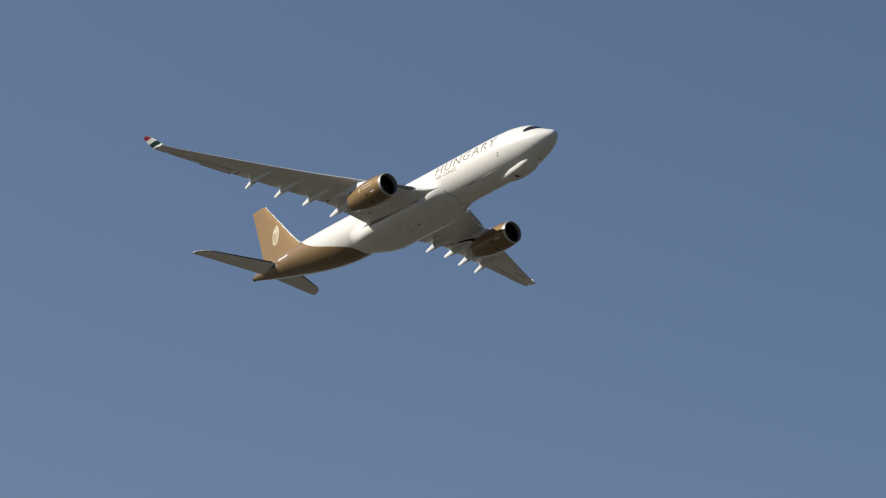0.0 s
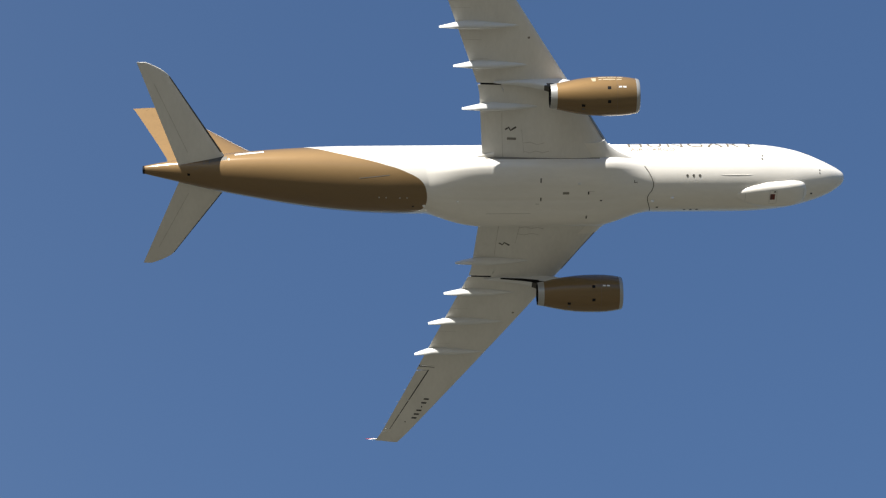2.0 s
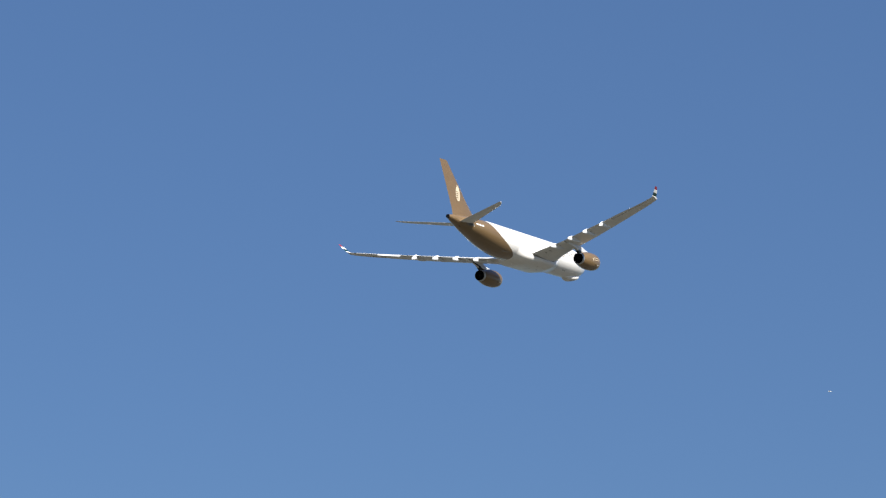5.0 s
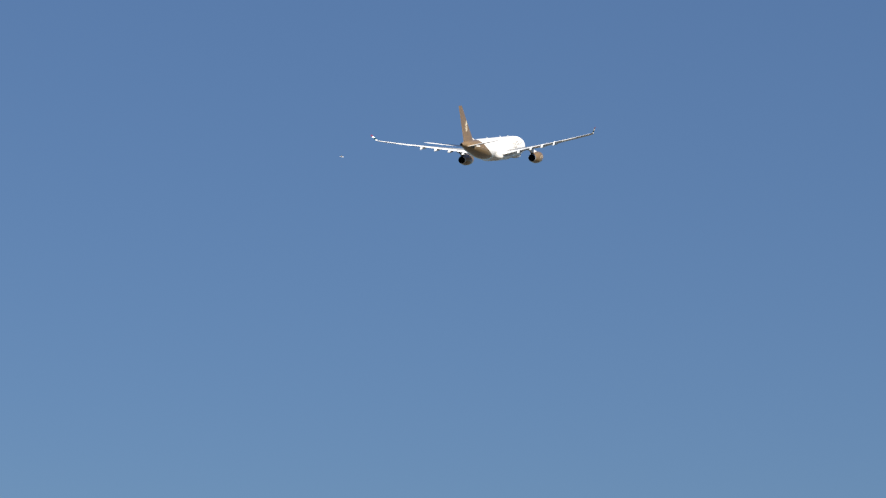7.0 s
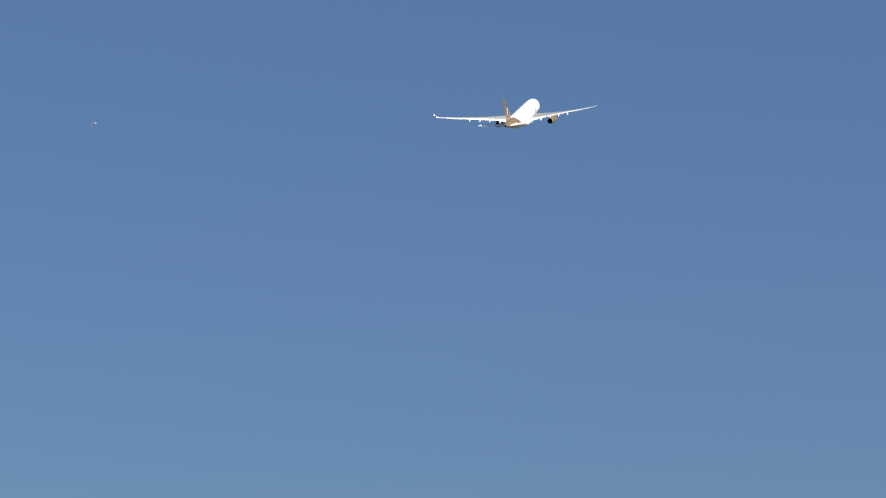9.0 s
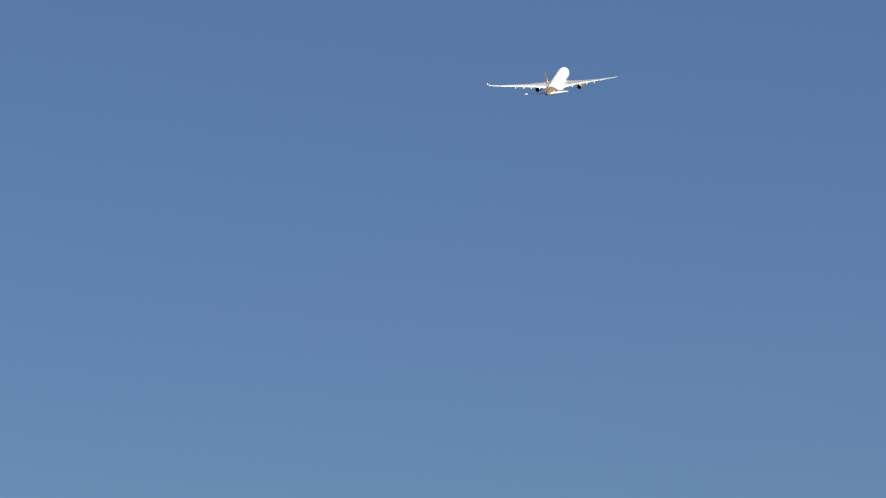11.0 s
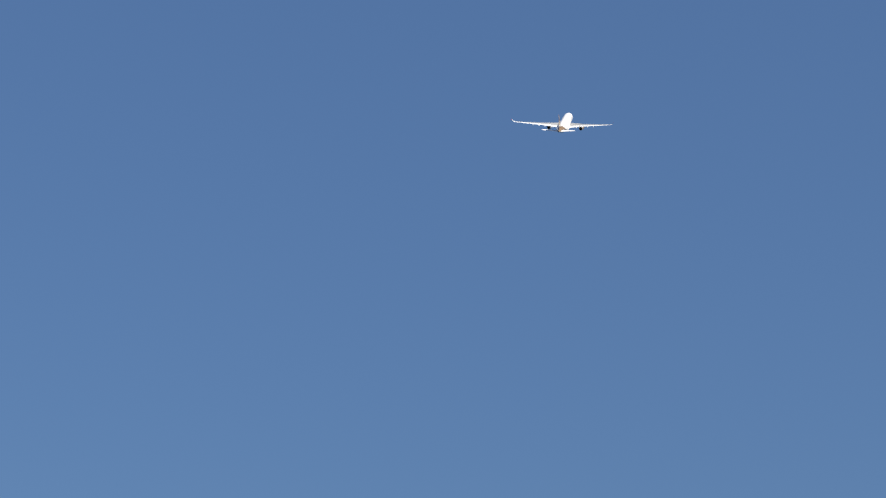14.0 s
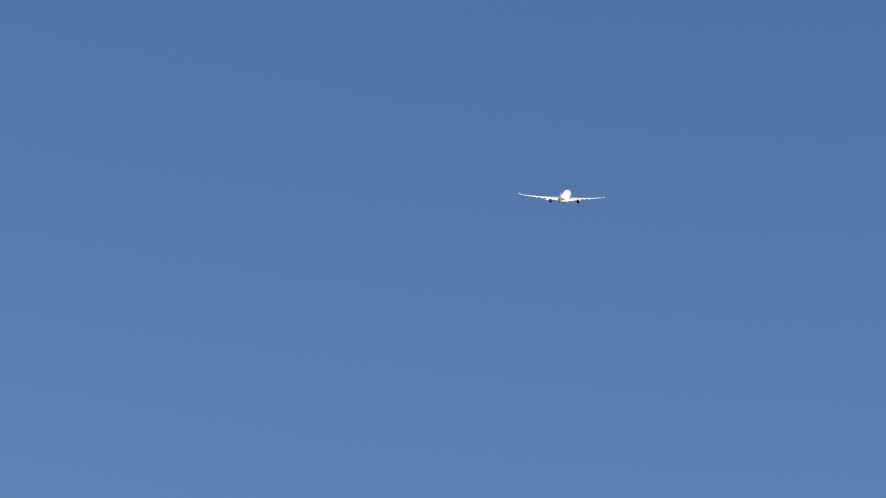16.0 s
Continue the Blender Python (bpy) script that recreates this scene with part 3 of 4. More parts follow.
def patch(name, corners, put, mat, parent, label="", n=4, m=4, lift=0.014):
    """A thin marking laid over the skin between four corners."""
    a, b, c, d = corners
    bm = bmesh.new()
    rows = []
    for i in range(n + 1):
        u = i / n
        row = []
        for j in range(m + 1):
            v = j / m
            p = [(a[k] * (1 - u) + b[k] * u) * (1 - v) + (d[k] * (1 - u) + c[k] * u) * v for k in (0, 1)]
            row.append(bm.verts.new(put(p[0], p[1], lift)))
        rows.append(row)
    for r0, r1 in zip(rows, rows[1:]):
        for j in range(m):
            bm.faces.new((r0[j], r0[j + 1], r1[j + 1], r1[j]))
    return part(name, bm, mat, parent, label)


def box(name, s, y, ds, dy, put, mat, parent, label="", n=2, m=2):
    return patch(name, [(s - ds / 2, y - dy / 2), (s + ds / 2, y - dy / 2), (s + ds / 2, y + dy / 2), (s - ds / 2, y + dy / 2)], put, mat, parent, label, n, m)


def disc(name, s, a, r, ra, put, mat, parent, label=""):
    bm = bmesh.new()
    c = bm.verts.new(put(s, a, 0.016))
    ring = [bm.verts.new(put(s + r * math.cos(2 * math.pi * i / 12), a + ra * math.sin(2 * math.pi * i / 12), 0.016)) for i in range(12)]
    for i in range(12):
        bm.faces.new((c, ring[i], ring[(i + 1) % 12]))
    return part(name, bm, mat, parent, label)


def strip(name, pts, width, put, mat, parent, label="", step=0.35, lift=0.012):
    """A narrow seam along a line of (station, span) points; width in both directions' own units (w, h)."""
    fine = []
    for (x0, y0), (x1, y1) in zip(pts, pts[1:]):
        k = max(1, int(math.hypot(x1 - x0, y1 - y0) / step))
        fine += [(x0 + (x1 - x0) * i / k, y0 + (y1 - y0) * i / k) for i in range(k)]
    fine.append(pts[-1])
    bm = bmesh.new()
    rows = []
    for i, (x, y) in enumerate(fine):
        x0, y0 = fine[max(0, i - 1)]
        x1, y1 = fine[min(len(fine) - 1, i + 1)]
        d = math.hypot(x1 - x0, y1 - y0) or 1
        nx, ny = -(y1 - y0) / d * width / 2, (x1 - x0) / d * width / 2
        rows.append([bm.verts.new(put(x + nx, y + ny, lift)), bm.verts.new(put(x - nx, y - ny, lift))])
    for a, b in zip(rows, rows[1:]):
        bm.faces.new((a[0], a[1], b[1], b[0]))
    return part(name, bm, mat, parent, label)


skin = tree_of(fuselage, belly, blister)
under, around = cast_up(skin), cast_round(skin, 0, FZ)
flank = cast_side(tree_of(fuselage), -1)
wing_under = {-1: cast_up(tree_of(wing_right, *[c for c in wing_right.children if "fairing" not in c.name])), 1: cast_up(tree_of(wing_left, *[c for c in wing_left.children if "fairing" not in c.name]))}


def letters(text, s_aft, length, arc0, arc1, mat, label, thin=-0.012, foot=0.05):
    """Raised lettering wrapped round the right flank, read from tail to nose."""
    cu = bpy.data.curves.new("lettering", "FONT")
    cu.body, cu.space_character, cu.offset = text, 1.16, thin
    tmp = bpy.data.objects.new("lettering", cu)
    scene.collection.objects.link(tmp)
    dg = bpy.context.evaluated_depsgraph_get()
    me = bpy.data.meshes.new_from_object(tmp.evaluated_get(dg))
    bpy.data.objects.remove(tmp)
    bm = bmesh.new()
    bm.from_mesh(me)
    bpy.data.meshes.remove(me)
    xs, ys = [v.co.x for v in bm.verts], [v.co.y for v in bm.verts]
    x0, x1, y0, y1 = min(xs), max(xs), min(ys), max(ys)
    # slim serifs across the ends of the straight strokes
    feet = []
    for yy, up in ((0.0, 1), (max(v.co.y for v in bm.verts if abs(v.co.y - y1) < 0.03), -1)):
        ends = sorted((min(e.verts[0].co.x, e.verts[1].co.x), max(e.verts[0].co.x, e.verts[1].co.x)) for e in bm.edges if abs(e.verts[0].co.y - e.verts[1].co.y) < 1e-4 and abs(e.verts[0].co.y - yy) < 0.03 and 0.02 < abs(e.verts[0].co.x - e.verts[1].co.x) < 0.2)
        feet += [(a - foot, b + foot, yy, yy + up * 0.035) for a, b in ends]
    for k in range(1, 12):
        g = bm.verts[:] + bm.edges[:] + bm.faces[:]
        bmesh.ops.bisect_plane(bm, geom=g, plane_co=(0, y0 + (y1 - y0) * k / 12, 0), plane_no=(0, 1, 0))
    def wrap(x, y, lift):
        return around(s_aft - length * (x - x0) / (x1 - x0), -(90 + arc0 + (arc1 - arc0) * (y - y0) / (y1 - y0)), lift)

    # one part for each letter
    bm.verts.index_update()
    left = set(range(len(bm.verts)))
    bm.verts.ensure_lookup_table()
    while left:
        seed = min(left)
        left.discard(seed)
        island, todo = {seed}, [seed]
        while todo:
            for e in bm.verts[todo.pop()].link_edges:
                for v in e.verts:
                    if v.index in left:
                        left.discard(v.index), island.add(v.index), todo.append(v.index)
        one = bmesh.new()
        twin = {i: one.verts.new(wrap(bm.verts[i].co.x, bm.verts[i].co.y, 0.012)) for i in sorted(island)}
        for f in bm.faces:
            if f.verts[0].index in island:
                one.faces.new([twin[v.index] for v in f.verts])
        lo, hi = min(bm.verts[i].co.x for i in island) - 0.01, max(bm.verts[i].co.x for i in island) + 0.01
        for fa, fb, ya, yb in feet:
            if lo < (fa + fb) / 2 < hi:
                one.faces.new([one.verts.new(wrap(x, y, 0.016)) for x, y in ((fa, ya), (fb, ya), (fb, yb), (fa, yb))])
        part("letter", one, mat, fuselage, label)
    bm.free()


letters("HUNGARY", 18.2, 10.7, 6.5, 32.5, lettering, "large bronze capital letter with slim serifs", -0.008)
letters("AIR CARGO", 18.1, 3.7, -5.5, 3.2, pale_gold, "small bronze capital letter", 0.008, 0.03)

# cockpit glazing in a black band: angle from the crown, then front and back station
BAND = [(0, 1.32, 2.62), (20, 1.40, 2.80), (35, 1.56, 3.0), (50, 1.92, 3.28), (60, 2.32, 3.48), (67, 2.75, 3.52), (71, 3.1, 3.3)]


def make_cockpit_band():
    rings = []
    for k in range(-36, 37):
        a = 71 * k / 36
        f, r = interp(abs(a), BAND, 1), interp(abs(a), BAND, 2)
        rings.append([around(f + (r - f) * j / 6, math.copysign(180 - abs(a), a), 0.008) for j in range(7)])
    part("cockpit_mask", loft(rings, closed=False, cap=False), black, fuselage, "black band round the cockpit windows")


make_cockpit_band()
for side in (-1, 1):
    for quad in (((1.42, 1), (1.62, 33), (2.85, 28), (2.5, 1)), ((1.66, 35), (2.30, 57), (3.22, 46), (2.92, 30)), ((2.38, 59), (2.95, 67), (3.42, 62), (3.28, 48.5))):
        patch("cockpit_window", [(s, side * (180 - a)) for s, a in quad], around, glass, fuselage, "dark cockpit window pane", 6, 6, 0.014)

# belly slots, drains and covers: station, span, length, width
for s, y, ds, dy, m in ((25.78, -1.85, 0.13, 0.5, seam), (25.72, -0.1, 0.12, 0.45, seam), (23.67, -0.68, 0.62, 0.28, scuff), (21.81, -0.69, 0.14, 0.36, ink), (21.55, -0.82, 0.5, 0.05, seam_soft), (20.73, 0.1, 0.2, 0.15, ink), (21.84, 1.73, 0.14, 0.42, seam), (17.98, -1.4, 0.07, 0.25, seam), (17.85, -1.3, 0.3, 0.06, seam), (26.0, 0.35, 0.35, 0.12, seam_soft), (15.9, 1.28, 0.2, 0.25, seam)):
    box("service_slot", s, y, ds * 0.85, dy * 0.78, under, m, belly)
strip("fairing_seam", [(17.1, -2.3), (16.78, -1.95), (16.55, -1.6), (16.38, -1.2), (16.36, -0.9), (16.5, -0.55), (16.72, -0.2), (16.82, 0.05), (16.78, 0.45), (16.65, 0.9), (16.5, 1.4), (16.42, 1.85)], 0.06, under, seam, belly, "thin dark wavy seam at the front of the fairing", 0.15)
strip("wheel_door_seam", [(30.2, 1.29), (26.5, 1.29)], 0.045, under, seam_soft, belly)
for side in (-1, 1):
    for s in (13.55, 13.03, 12.51):
        disc("vent", s, side * 36.0, 0.11, 2.2, around, seam, fuselage, "small round dark vent")
disc("sensor", 7.15, -73, 0.09, 1.8, around, seam, fuselage)
disc("sensor", 7.2, -66, 0.09, 1.8, around, seam, fuselage)
disc("sensor", 2.28, -50, 0.06, 2.0, around, seam, fuselage)
disc("sensor", 2.29, -42, 0.06, 2.0, around, seam, fuselage)
disc("sensor", 9.3, -94, 0.08, 1.6, around, seam_soft, fuselage)
strip("door_seam", [(8.3, -96), (8.3, -128)], 0.03, around, seam_soft, fuselage, step=3)


def ridge(name, s0, s1, a, w, h, put, mat, parent, label=""):
    """A low rounded bump along the skin."""
    rings = []
    for i in range(13):
        u = i / 12
        k = math.sin(math.pi * u) ** 0.35 if 0 < u < 1 else 0.02
        s = s0 + (s1 - s0) * u
        rings.append([put(s, a - w * k, -0.03), put(s, a - w * 0.6 * k, h * 0.7 * k), put(s, a, h * k), put(s, a + w * 0.6 * k, h * 0.7 * k), put(s, a + w * k, -0.03)])
    return part(name, loft(rings), mat, parent, label)


ridge("strake", 8.05, 10.8, -36.5, 0.9, 0.03, around, white, fuselage, "long slim white strake")
for s, a in ((16.4, 8.5), (14.75, 2.0), (22.6, -25.0)):
    ridge("blade_antenna", s - 0.16, s + 0.16, a, 0.9, 0.22, around, white_mark, fuselage, "small white blade antenna")
for s in (13.5, 21.0, 34.0):
    ridge("crown_antenna", s - 0.3, s + 0.3, 180, 1.2, 0.3, around, white_mark, fuselage)

# door edge
strip("door_edge", [(6.7, -89.5), (5.35, -90.5)], 0.05, around, scuff, fuselage)

# nose bulge: red square, pale frame and door lines
box("red_panel", 6.47, -0.15, 0.40, 0.54, under, dull_red, blister, "small dark red square")
strip("panel_mark", [(6.62, -0.36), (6.46, -0.15), (6.62, 0.06)], 0.08, under, ink, blister, "black chevron on the red square", 0.1, 0.02)
strip("panel_frame", [(6.72, -0.75), (6.72, 0.5), (6.12, 0.5), (6.12, -0.75), (6.72, -0.75)], 0.04, under, seam_soft, blister, step=0.2)
box("service_slot", 6.3, -0.6, 0.16, 0.1, under, seam, blister)
strip("door_seam", [(3.75, -0.75), (3.75, 0.75)], 0.04, under, seam_soft, blister, step=0.2)
strip("door_seam", [(8.7, -0.6), (8.7, 0.6)], 0.04, under, seam_soft, blister, step=0.2)
ridge("drain_mast", 2.9, 3.1, 6, 1.2, 0.16, around, seam, fuselage)

# gold tail: lights, drains and the white script under the fin
for s in (38.97, 38.4, 37.27, 36.69):
    box("drain_hole", s, 0.0, 0.1, 0.08, under, fairing_grey, fuselage)
ridge("drain_mast", 35.15, 35.4, 17, 2.0, 0.2, around, white_mark, fuselage, "small white drain mast")
ridge("drain_mast", 32.45, 32.65, 4, 2.0, 0.16, around, white_mark, belly, "small white drain mast")
disc("drain_hole", 36.18, 19, 0.1, 2.0, around, black, fuselage)
box("service_slot", 54.55, -0.3, 0.22, 0.2, under, black, fuselage)
strip("panel_seam", [(40.6, -1.5), (38.1, -1.8)], 0.04, under, bare_metal, fuselage)
for s0, s1, z in ((50.75, 50.1, 1.02), (50.08, 49.3, 0.98), (49.28, 48.35, 0.93)):
    patch("white_script_bar", [(s0, z - 0.06), (s1, z - 0.10), (s1, z + 0.14), (s0, z + 0.16)], flank, white_mark, fuselage, "plain white bar of small writing", 3, 2)

# tail fin emblem: a plain pale shape with slits
finskin = cast_side(tree_of(fin, *[c for c in fin.children if "rudder" in c.name]), -1)
# height, aft edge and fore edge of its outline
EMBLEM = [(4.86, 53.9, 53.55), (5.05, 54.2, 53.3), (5.4, 54.42, 53.12), (5.9, 54.5, 53.02), (6.4, 54.48, 53.0), (6.9, 54.34, 53.08), (7.3, 54.08, 53.2), (7.55, 53.86, 53.42), (7.66, 53.7, 53.55)]


def emblem_piece(z0, z1, u0, u1, label="pale piece of a plain emblem"):
    """u runs from the aft edge (0) to the fore edge (1)."""
    rings = []
    for k in range(9):
        z = z0 + (z1 - z0) * k / 8
        a, b = interp(z, EMBLEM, 1), interp(z, EMBLEM, 2)
        rings.append([finskin(a + (b - a) * (u0 + (u1 - u0) * j / 4), z, 0.012) for j in range(5)])
    part("emblem_piece", loft(rings, closed=False, cap=False), cream_mark, fin, label)


emblem_piece(6.55, 7.3, 0.0, 1.0), emblem_piece(7.36, 7.66, 0.05, 0.95)
emblem_piece(4.86, 5.12, 0.0, 1.0), emblem_piece(5.12, 6.55, 0.56, 0.74), emblem_piece(5.12, 6.55, 0.80, 1.0)
for k in range(4):
    emblem_piece(5.18 + 0.345 * k, 5.40 + 0.345 * k, 0.0, 0.5)

# tailplane pivots in dark sealed plates
for side in (-1, 1):
    patch("pivot_plate", [(51.4, side * 124), (55.2, side * 139), (55.2, side * 126), (51.4, side * 115)], around, seam, fuselage, "dark sealing plate at the tailplane root", 8, 3, 0.01)

    strip("root_seal", [(51.22, side * 112), (51.26, side * 117)], 0.10, around, white_mark, fuselage, "pale rubber seal ahead of the tailplane root", 2, 0.02)

# elevator hinge lines under the tailplanes
for stab in [c for c in jet.children if c.name.startswith("tailplane")]:
    side = 1 if stab.data.vertices[0].co.y > 0 else -1
    put = cast_up(tree_of(stab, *[c for c in stab.children if "elevator" in c.name]))
    line = [(51.2 + 0.625 * (y - 1) + 0.70 * (4.25 - 0.268 * (y - 1)), side * y) for y in (2.0, 4.0, 6.0, 8.0)]
    strip("elevator_hinge_line", line, 0.05, put, seam_soft, stab, step=0.5)

# marks under both wings
for side, wing in ((-1, wing_right), (1, wing_left)):
    put = wing_under[side]
    on_belly, on_wing = cast_up(tree_of(belly)), cast_up(tree_of(wing, *[c for c in wing.children if "inboard_flap" in c.name]))
    join = []
    for s in np.linspace(30.3, 20.9, 20):  # where the wing's underside meets the fairing
        y = next((y for y in np.linspace(2.5, 4.2, 69) if on_wing(s, side * y, 0).z < on_belly(s, side * y, 0).z or abs(on_belly(s, side * y, 0).y - side * y) > 0.05), 3.2)
        join.append((s, side * y))
    strip("root_seam", join, 0.02, cast_up(tree_of(belly, wing, *[c for c in wing.children if "inboard_flap" in c.name])), scuff, belly, "dark seam along the wing root", lift=0.015)
    strip("access_mark", [(28.75, side * 5.55), (28.45, side * 5.75), (28.3, side * 5.5), (27.85, side * 5.8)], 0.14, put, seam, wing, "dark hooked scuff", 0.2)
    if side < 0:
        box("access_mark", 28.2, side * 4.8, 0.75, 0.2, put, scuff, wing)
    strip("panel_seam", [(29.05, side * 7.0), (29.0, side * 5.5), (28.87, side * 3.2)], 0.05, put, seam_soft, wing)
    strip("panel_seam", [(27.4, side * 5.6), (27.25, side * 4.4), (27.15, side * 3.6)], 0.045, put, seam_soft, wing)
    strip("sealant_line", [(27.2, side * 3.78), (26.7, side * 3.62), (26.2, side * 3.8), (25.6, side * 3.66), (25.1, side * 3.82)], 0.06, put, seam_soft, wing, "thin wavy sealant line")
    strip("sealant_line", [(27.25, side * 4.45), (26.7, side * 4.55), (26.1, side * 4.35), (25.5, side * 4.5)], 0.06, put, seam_soft, wing, "thin wavy sealant line")
    disc("fuel_drain", 27.1, side * 13.5, 0.10, 0.10, put, scuff, wing)
    disc("fuel_drain", 35.9, side * 26.9, 0.07, 0.07, put, scuff, wing)
    strip("panel_seam", [(34.95, side * 20.1), (33.55, side * 20.2)], 0.06, put, seam, wing)
    for y in (11.6, 13.2, 15.9, 17.3):
        strip("flap_seam", [(wing_trail(y) - 0.15, side * y), (wing_trail(y) - 1.6, side * y)], 0.03, put, seam_soft, wing)
    for y in (22.4, 24.33, 26.0):
        box("hinge", wing_trail(y) - 0.72, side * y, 0.22, 0.1, put, fairing_grey, wing)
    # landing lamp in the wing root
    a = Vector(wing_point(3.95, 0.0, 0.0, side)) + Vector((0.10, 0, -0.10))
    part("landing_lamp", loft([[a + Vector((0.07 * math.cos(math.pi * i / 8), 0.075 * max(0.01, math.sin(math.pi * i / 8)) * math.cos(k * math.pi / 6), 0.075 * max(0.01, math.sin(math.pi * i / 8)) * math.sin(k * math.pi / 6))) for k in range(12)] for i in range(9)]), lamp_glow, wing, "lit landing lamp in the wing root")
    # static wicks
    for y in (21.5, 23.0, 24.5, 26.0, 27.3):
        bm = bmesh.new()
        a = Vector(wing_point(y, 0.995, 0.0, side))
        loft([[a + Vector((0, 0.012 * math.cos(k * 2.09), 0.012 * math.sin(k * 2.09))) for k in range(3)], [a + Vector((-0.28, 0.004 * math.cos(k * 2.09), 0.004 * math.sin(k * 2.09) - 0.01)) for k in range(3)]], bm=bm)
        part("static_wick", bm, seam, wing)

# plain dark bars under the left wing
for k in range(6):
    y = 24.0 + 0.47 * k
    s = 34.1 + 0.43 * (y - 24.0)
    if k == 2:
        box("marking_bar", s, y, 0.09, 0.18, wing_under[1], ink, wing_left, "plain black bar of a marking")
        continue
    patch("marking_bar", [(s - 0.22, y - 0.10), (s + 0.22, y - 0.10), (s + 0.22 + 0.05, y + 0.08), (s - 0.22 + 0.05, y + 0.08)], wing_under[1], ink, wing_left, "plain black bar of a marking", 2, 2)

# engine cowlings: vents, plain script bars, dark skirts behind the nozzles
for side, eng in ((-1, engine_right), (1, engine_left)):
    put = cast_round(tree_of(eng), side * 9.65, -3.03, 3.0)
    for s, a in ((20.85, -56), (20.85, -15), (22.9, 0)):
        box("cowl_vent", s, a, 0.27, 9, put, black, eng, "small square dark vent")
    box("cowl_vent", 22.9, 14, 0.2, 7, put, seam, eng)
    for s in (19.95, 19.6):
        box("cowl_script_bar", s, -59, 0.26, 5, put, white_mark, eng)
    strip("cowl_seam", [(20.2, -150), (20.2, 150)], 0.03, put, bronze_seam, eng, step=5)
    strip("cowl_seam", [(18.8, 0), (24.6, 0)], 0.5, put, bronze_seam, eng, step=0.5)
    bm = loft([[(SHIFT - s, side * 9.65 + w * q, z) for q, z in ((-1, zt), (1, zt), (0.7, zb), (-0.7, zb))] for s, zt, zb, w in ((24.5, -1.7, -2.12, 0.37), (25.3, -1.55, -1.95, 0.37), (25.8, -1.45, -1.7, 0.3))])
    part("pylon_heat_shield", bm, dark_metal, eng, "dark heat shield under the pylon")
    if side < 0:
        continue
    # black strip that stands in for the shade beside the left pylon
    bm = loft([[(SHIFT - s, side * (9.65 - y) + w * q, z) for q, z in ((-1, zt), (1, zt), (1, zb), (-1, zb))] for s, y, zt, zb, w in ((25.2, 0.33, -1.5, -1.85, 0.05), (26.6, 0.27, -1.15, -1.38, 0.045), (28.4, 0.17, -0.85, -0.98, 0.03))])
    part("pylon_slot", bm, black, eng, "black strip standing in for shade along the pylon")
put = cast_round(tree_of(engine_right), -9.65, -3.03, 3.0)
patch("cowl_emblem", [(22.25, -98), (21.85, -98), (21.9, -80), (22.15, -80)], put, script_mark, engine_right, "plain pale shield shape", 3, 4)
for s0, s1, a in ((21.65, 21.0, -101), (20.92, 20.2, -101), (20.12, 19.7, -101), (21.65, 21.4, -88), (21.3, 20.3, -88), (20.2, 19.8, -88)):
    patch("cowl_script_bar", [(s0, a - 2.4), (s1, a - 2.4), (s1, a + 2.4), (s0, a + 2.4)], put, script_mark, engine_right, "", 3, 2)


# ---- a small aircraft far away ----
def make_light_aircraft():
    ob = tagged(new("light_aircraft"), "tiny white light aircraft far off in the blue sky", "aircraft")
    def tube(rows):
        return loft([[(x, w * math.sin(2 * math.pi * i / 12), z + h * math.cos(2 * math.pi * i / 12)) for i in range(12)] for x, w, h, z in rows])
    body = part("body", tube([(3.4, 0.05, 0.05, 0), (3.2, 0.35, 0.35, 0), (2.2, 0.5, 0.55, 0), (1.2, 0.55, 0.65, 0.12), (0, 0.55, 0.7, 0.18), (-1.2, 0.4, 0.42, 0.05), (-3.4, 0.1, 0.14, 0.15)]), white_mark, ob)
    def slab(x0, x1, y0, y1, z, t):
        return loft([[(x0, y, z), ((x0 + x1) / 2, y, z + t), (x1, y, z), ((x0 + x1) / 2, y, z - t * 0.5)] for y in (y0, 0, y1)])
    part("wing", slab(1.3, -0.2, -5.2, 5.2, 0.75, 0.1), white_mark, ob)
    part("tailplane", slab(-2.7, -3.4, -1.6, 1.6, 0.2, 0.05), white_mark, ob)
    part("fin", loft([[(-2.6 - k * 0.5, -0.04, 0.2 + k * 1.1), (-2.9 - k * 0.4, -0.06, 0.2 + k * 1.1), (-3.5 - k * 0.1, 0, 0.2 + k * 1.1), (-2.9 - k * 0.4, 0.06, 0.2 + k * 1.1)] for k in (0, 1)]), white_mark, ob)
    part("windscreen", tube([(1.55, 0.45, 0.2, 0.55), (0.9, 0.5, 0.26, 0.6), (0.3, 0.5, 0.26, 0.62)]), glass, body)
    return ob


light_aircraft = make_light_aircraft()


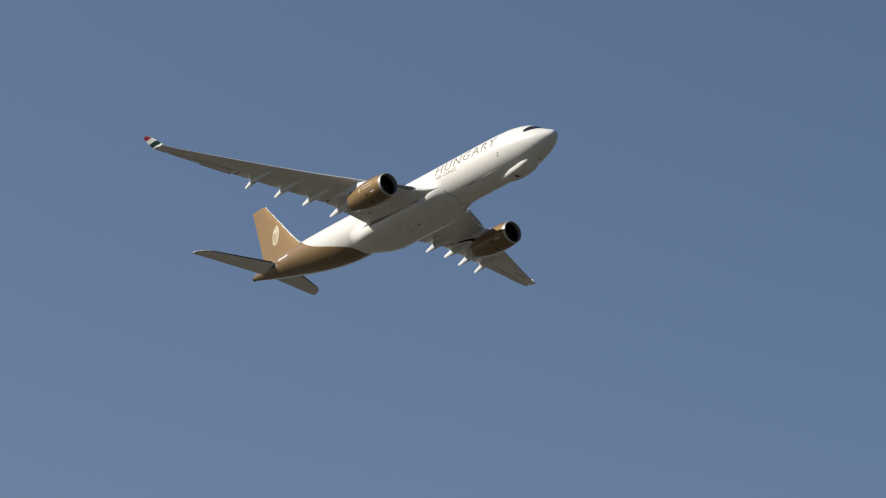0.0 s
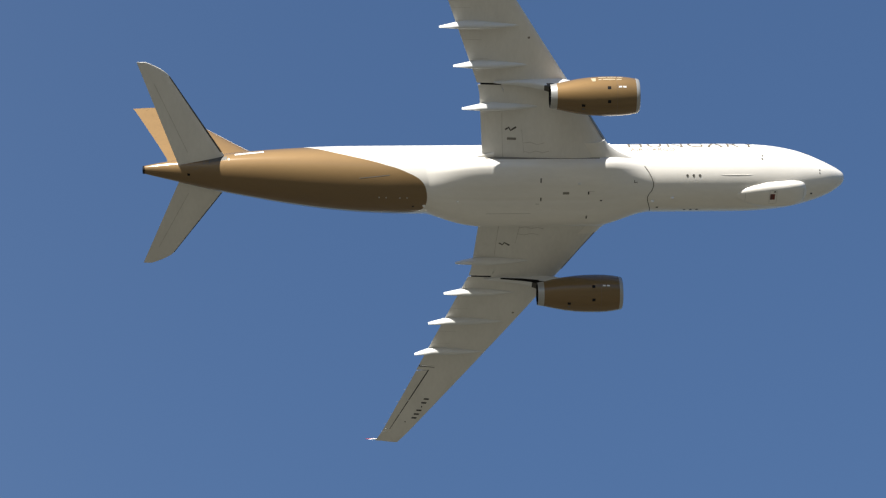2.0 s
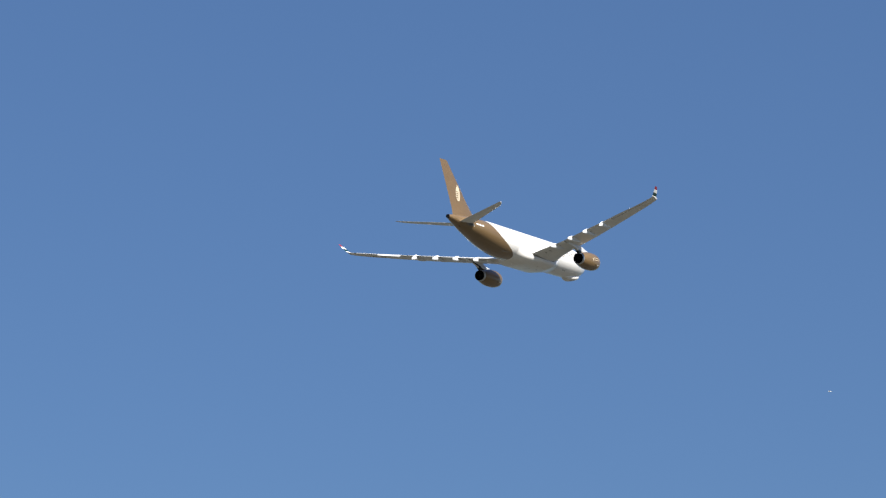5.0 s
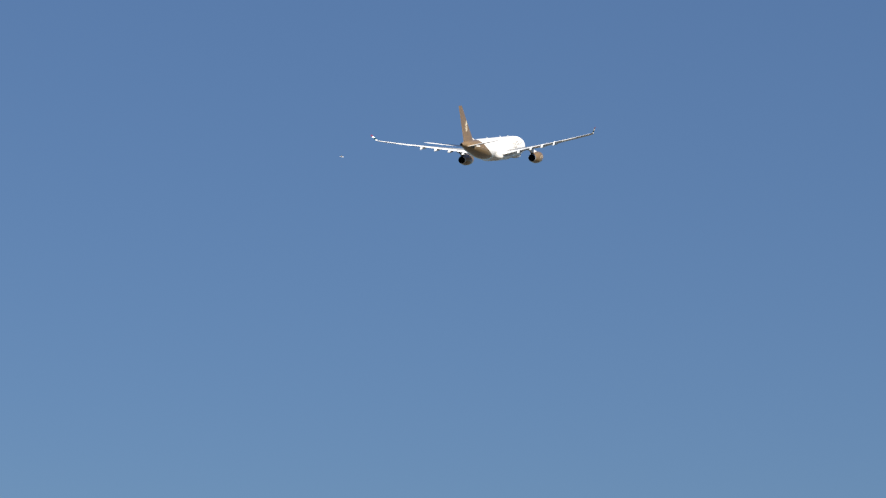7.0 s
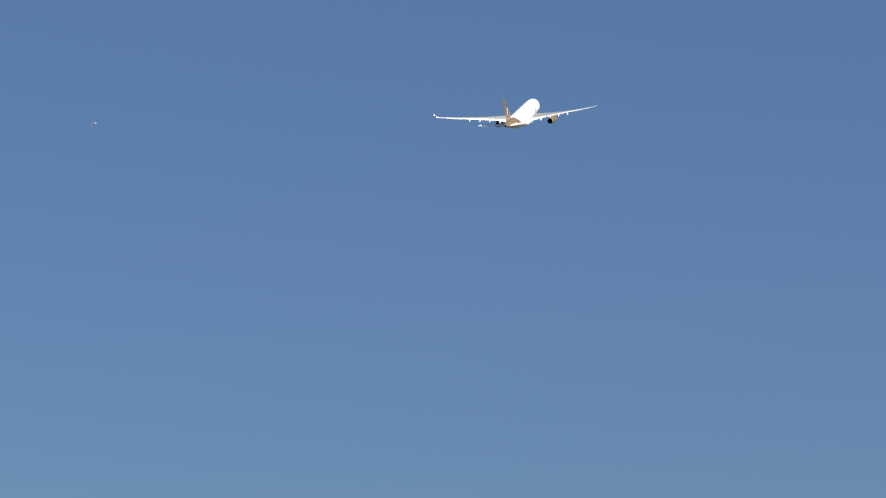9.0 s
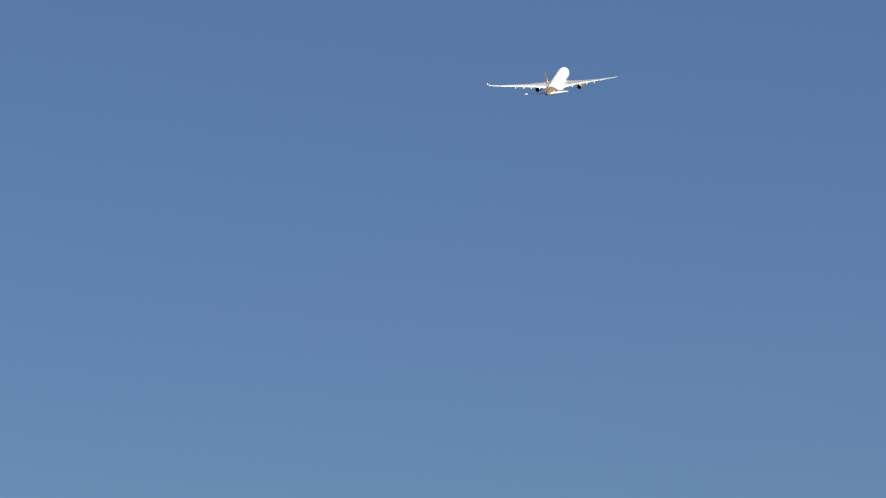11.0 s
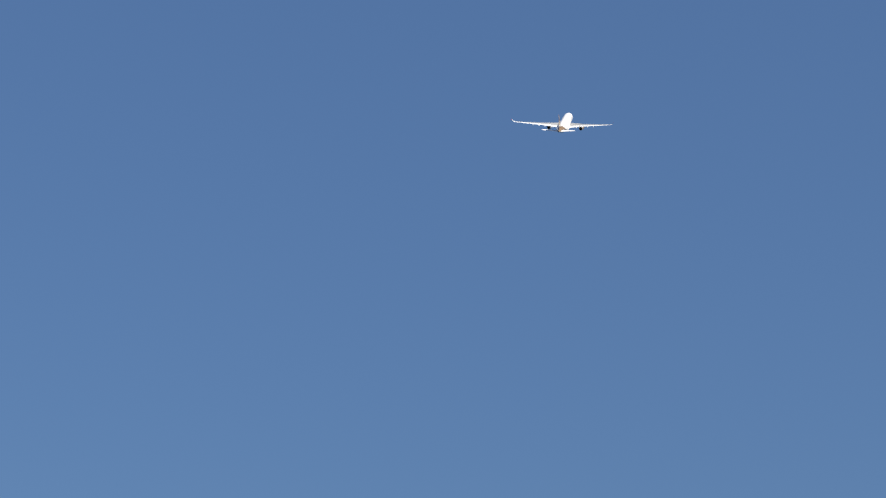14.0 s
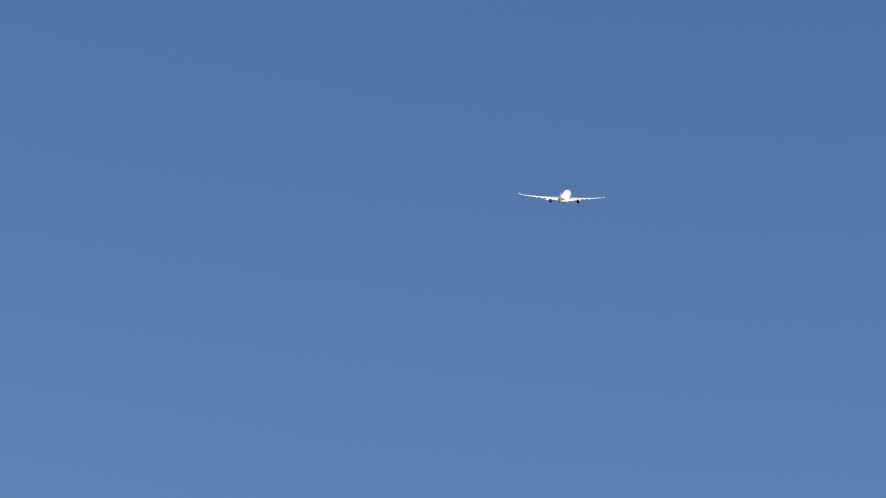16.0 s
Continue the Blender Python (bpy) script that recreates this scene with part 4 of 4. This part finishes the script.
# ---- an insect that crosses close to the lens ----
def make_insect():
    ob = tagged(new("insect"), "tiny dark flying insect crossing near the camera", "insect")
    def blob(x0, x1, r):
        return loft([[(x0 + (x1 - x0) * (0.5 - 0.5 * math.cos(math.pi * i / 8)), max(1e-5, r * math.sin(math.pi * i / 8)) * math.cos(2 * math.pi * k / 10), max(1e-5, r * math.sin(math.pi * i / 8)) * math.sin(2 * math.pi * k / 10)) for k in range(10)] for i in range(9)])
    body = part("abdomen", blob(-0.0028, 0.0004, 0.0010), chitin, ob)
    part("thorax", blob(0.0, 0.0019, 0.0010), chitin, ob)
    part("head", blob(0.0016, 0.0027, 0.0007), chitin, ob)
    for side in (-1, 1):
        bm = loft([[(0.0012, side * 0.0006, 0.0006), (0.0006, side * 0.0006, 0.0006), (0.0006, side * 0.0006, 0.00065)], [(0.0010, side * 0.0024, 0.0014), (-0.0008, side * 0.0022, 0.0013), (-0.0008, side * 0.0022, 0.00135)], [(0.0002, side * 0.0036, 0.0019), (-0.0006, side * 0.0034, 0.0018), (-0.0006, side * 0.0034, 0.00185)]])
        part("wing", bm, film_wing, ob)
    return ob


insect = make_insect()



# ---- motion ----
# seconds, place, then bank, pitch (nose up is negative) and heading of the aircraft
FLIGHT = [
    (0.0, -227.39, 194.86, 128.36, -3.128, -1.810, -1.559),
    (0.5, -165.96, 190.64, 131.87, -8.727, -2.019, -1.676),
    (1.0, -104.54, 183.61, 135.28, -14.181, -2.219, -1.628),
    (1.5, -43.15, 178.08, 138.12, -18.013, -2.557, -1.364),
    (2.0, 15.72, 173.46, 136.97, -19.885, -2.986, -1.026),
    (2.5, 75.91, 172.07, 136.91, -19.528, -3.637, -0.616),
    (3.0, 136.32, 172.94, 138.89, -17.282, -3.969, -0.324),
    (3.5, 198.78, 174.96, 139.68, -13.930, -4.404, -0.139),
    (4.0, 261.78, 177.59, 141.33, -9.630, -5.203, -0.108),
    (4.5, 325.91, 180.37, 144.73, -5.178, -6.912, -0.076),
    (5.0, 406.94, 183.60, 150.42, -1.424, -9.387, 0.309),
    (5.5, 475.46, 185.43, 158.29, 1.032, -11.572, 0.245),
    (6.0, 534.94, 185.97, 168.31, 2.376, -13.511, -0.075),
    (6.5, 590.62, 185.41, 180.46, 2.822, -15.295, -0.405),
    (7.0, 647.75, 183.97, 194.73, 2.583, -17.019, -0.500),
    (7.5, 709.57, 182.74, 211.34, 1.893, -18.735, -0.378),
    (8.0, 774.63, 184.14, 231.13, 1.142, -20.691, -0.571),
    (8.5, 844.81, 184.46, 253.31, 0.737, -23.862, -0.309),
    (9.0, 902.41, 183.97, 276.44, 0.221, -26.100, -0.328),
    (9.5, 957.08, 183.50, 300.96, -0.141, -27.550, -0.469),
    (10.0, 1013.05, 183.15, 327.21, -0.224, -28.750, -0.605),
    (10.5, 1070.72, 182.94, 355.33, -0.012, -29.737, -0.715),
    (11.0, 1130.49, 182.86, 385.55, 0.513, -30.800, -0.781),
    (11.5, 1192.75, 182.91, 418.04, 1.369, -31.763, -0.784),
    (12.0, 1253.36, 182.75, 451.35, 2.455, -32.501, -0.781),
    (12.5, 1301.84, 181.50, 481.56, 3.380, -32.592, -0.952),
    (13.0, 1357.78, 180.67, 514.51, 4.230, -32.568, -0.989),
    (13.5, 1409.46, 179.28, 545.80, 4.917, -32.521, -0.985),
    (14.0, 1464.82, 178.00, 578.26, 5.711, -32.462, -0.876),
    (14.5, 1526.85, 178.45, 613.70, 5.976, -31.773, -1.137),
    (15.0, 1575.21, 176.15, 642.88, 6.154, -30.892, -0.928),
    (15.5, 1632.36, 174.98, 674.11, 6.268, -30.555, -0.776),
    (16.0, 1684.96, 174.47, 703.38, 6.051, -29.875, -1.152),
]


# seconds and degrees by which the inner ailerons dip (left, right) as the aircraft rolls one way and back
AILERON = [(0.0, -7.0, 7.0), (0.7, -6.0, 6.0), (1.6, -1.0, 1.0), (2.4, 0.0, 0.0), (3.2, 0.0, 0.0), (3.6, 10.0, -6.0), (4.0, 16.0, -9.0), (4.7, 13.0, -9.0), (5.4, 5.0, -3.0), (6.0, 0.0, 0.0), (16.0, 0.0, 0.0)]


def dipped(degrees, side):
    a, b = Vector(wing_point(20.6, 0.775, 0.0, side)), Vector(wing_point(24.32, 0.775, 0.0, side))
    return Matrix.Translation(a) @ Matrix.Rotation(radians(-degrees * side), 4, (b - a).normalized()) @ Matrix.Translation(-a)


# seconds and degrees by which both wings bend up as the aircraft pulls into the climb
FLEX = [(0.0, 0.0), (4.0, 0.0), (4.7, 0.2), (5.5, 0.7), (7.0, 1.3), (9.0, 1.6), (11.0, 1.4), (12.0, 1.1), (13.0, 0.6), (14.0, 0.2), (16.0, -0.3)]


def bent(degrees, side):
    root = Vector((0, side * 9.0, -0.6))  # they bend mostly outboard of the engines
    return Matrix.Translation(root) @ Matrix.Rotation(radians(degrees * side), 4, "X") @ Matrix.Translation(-root)


def motions():
    for side, wing in ((-1, wing_right), (1, wing_left)):
        walk(wing, [(t, bent(d, side)) for t, d in FLEX])
    walk(inner_aileron[1], [(t, dipped(l, 1)) for t, l, r in AILERON])
    walk(inner_aileron[-1], [(t, dipped(r, -1)) for t, l, r in AILERON])
    walk(light_aircraft, [(t, pose(4054 - 30.2 * (t - 8), 1486.8 + 63.3 * (t - 8), 1246.7 + 23.1 * (t - 8), 0, -8, 113)) for t in (0.0, 8.0, 16.0)])
    walk(insect, [(t, pose(5.442 + 0.61 * (t - 12.5), 1.290 - 2.00 * (t - 12.5), 3.872 - 0.35 * (t - 12.5), 0, 0, -74)) for t in (0.0, 8.0, 16.0)])
    walk(jet, [(t, pose(x, y, z, rx, ry, rz)) for t, x, y, z, rx, ry, rz in FLIGHT])


motions()
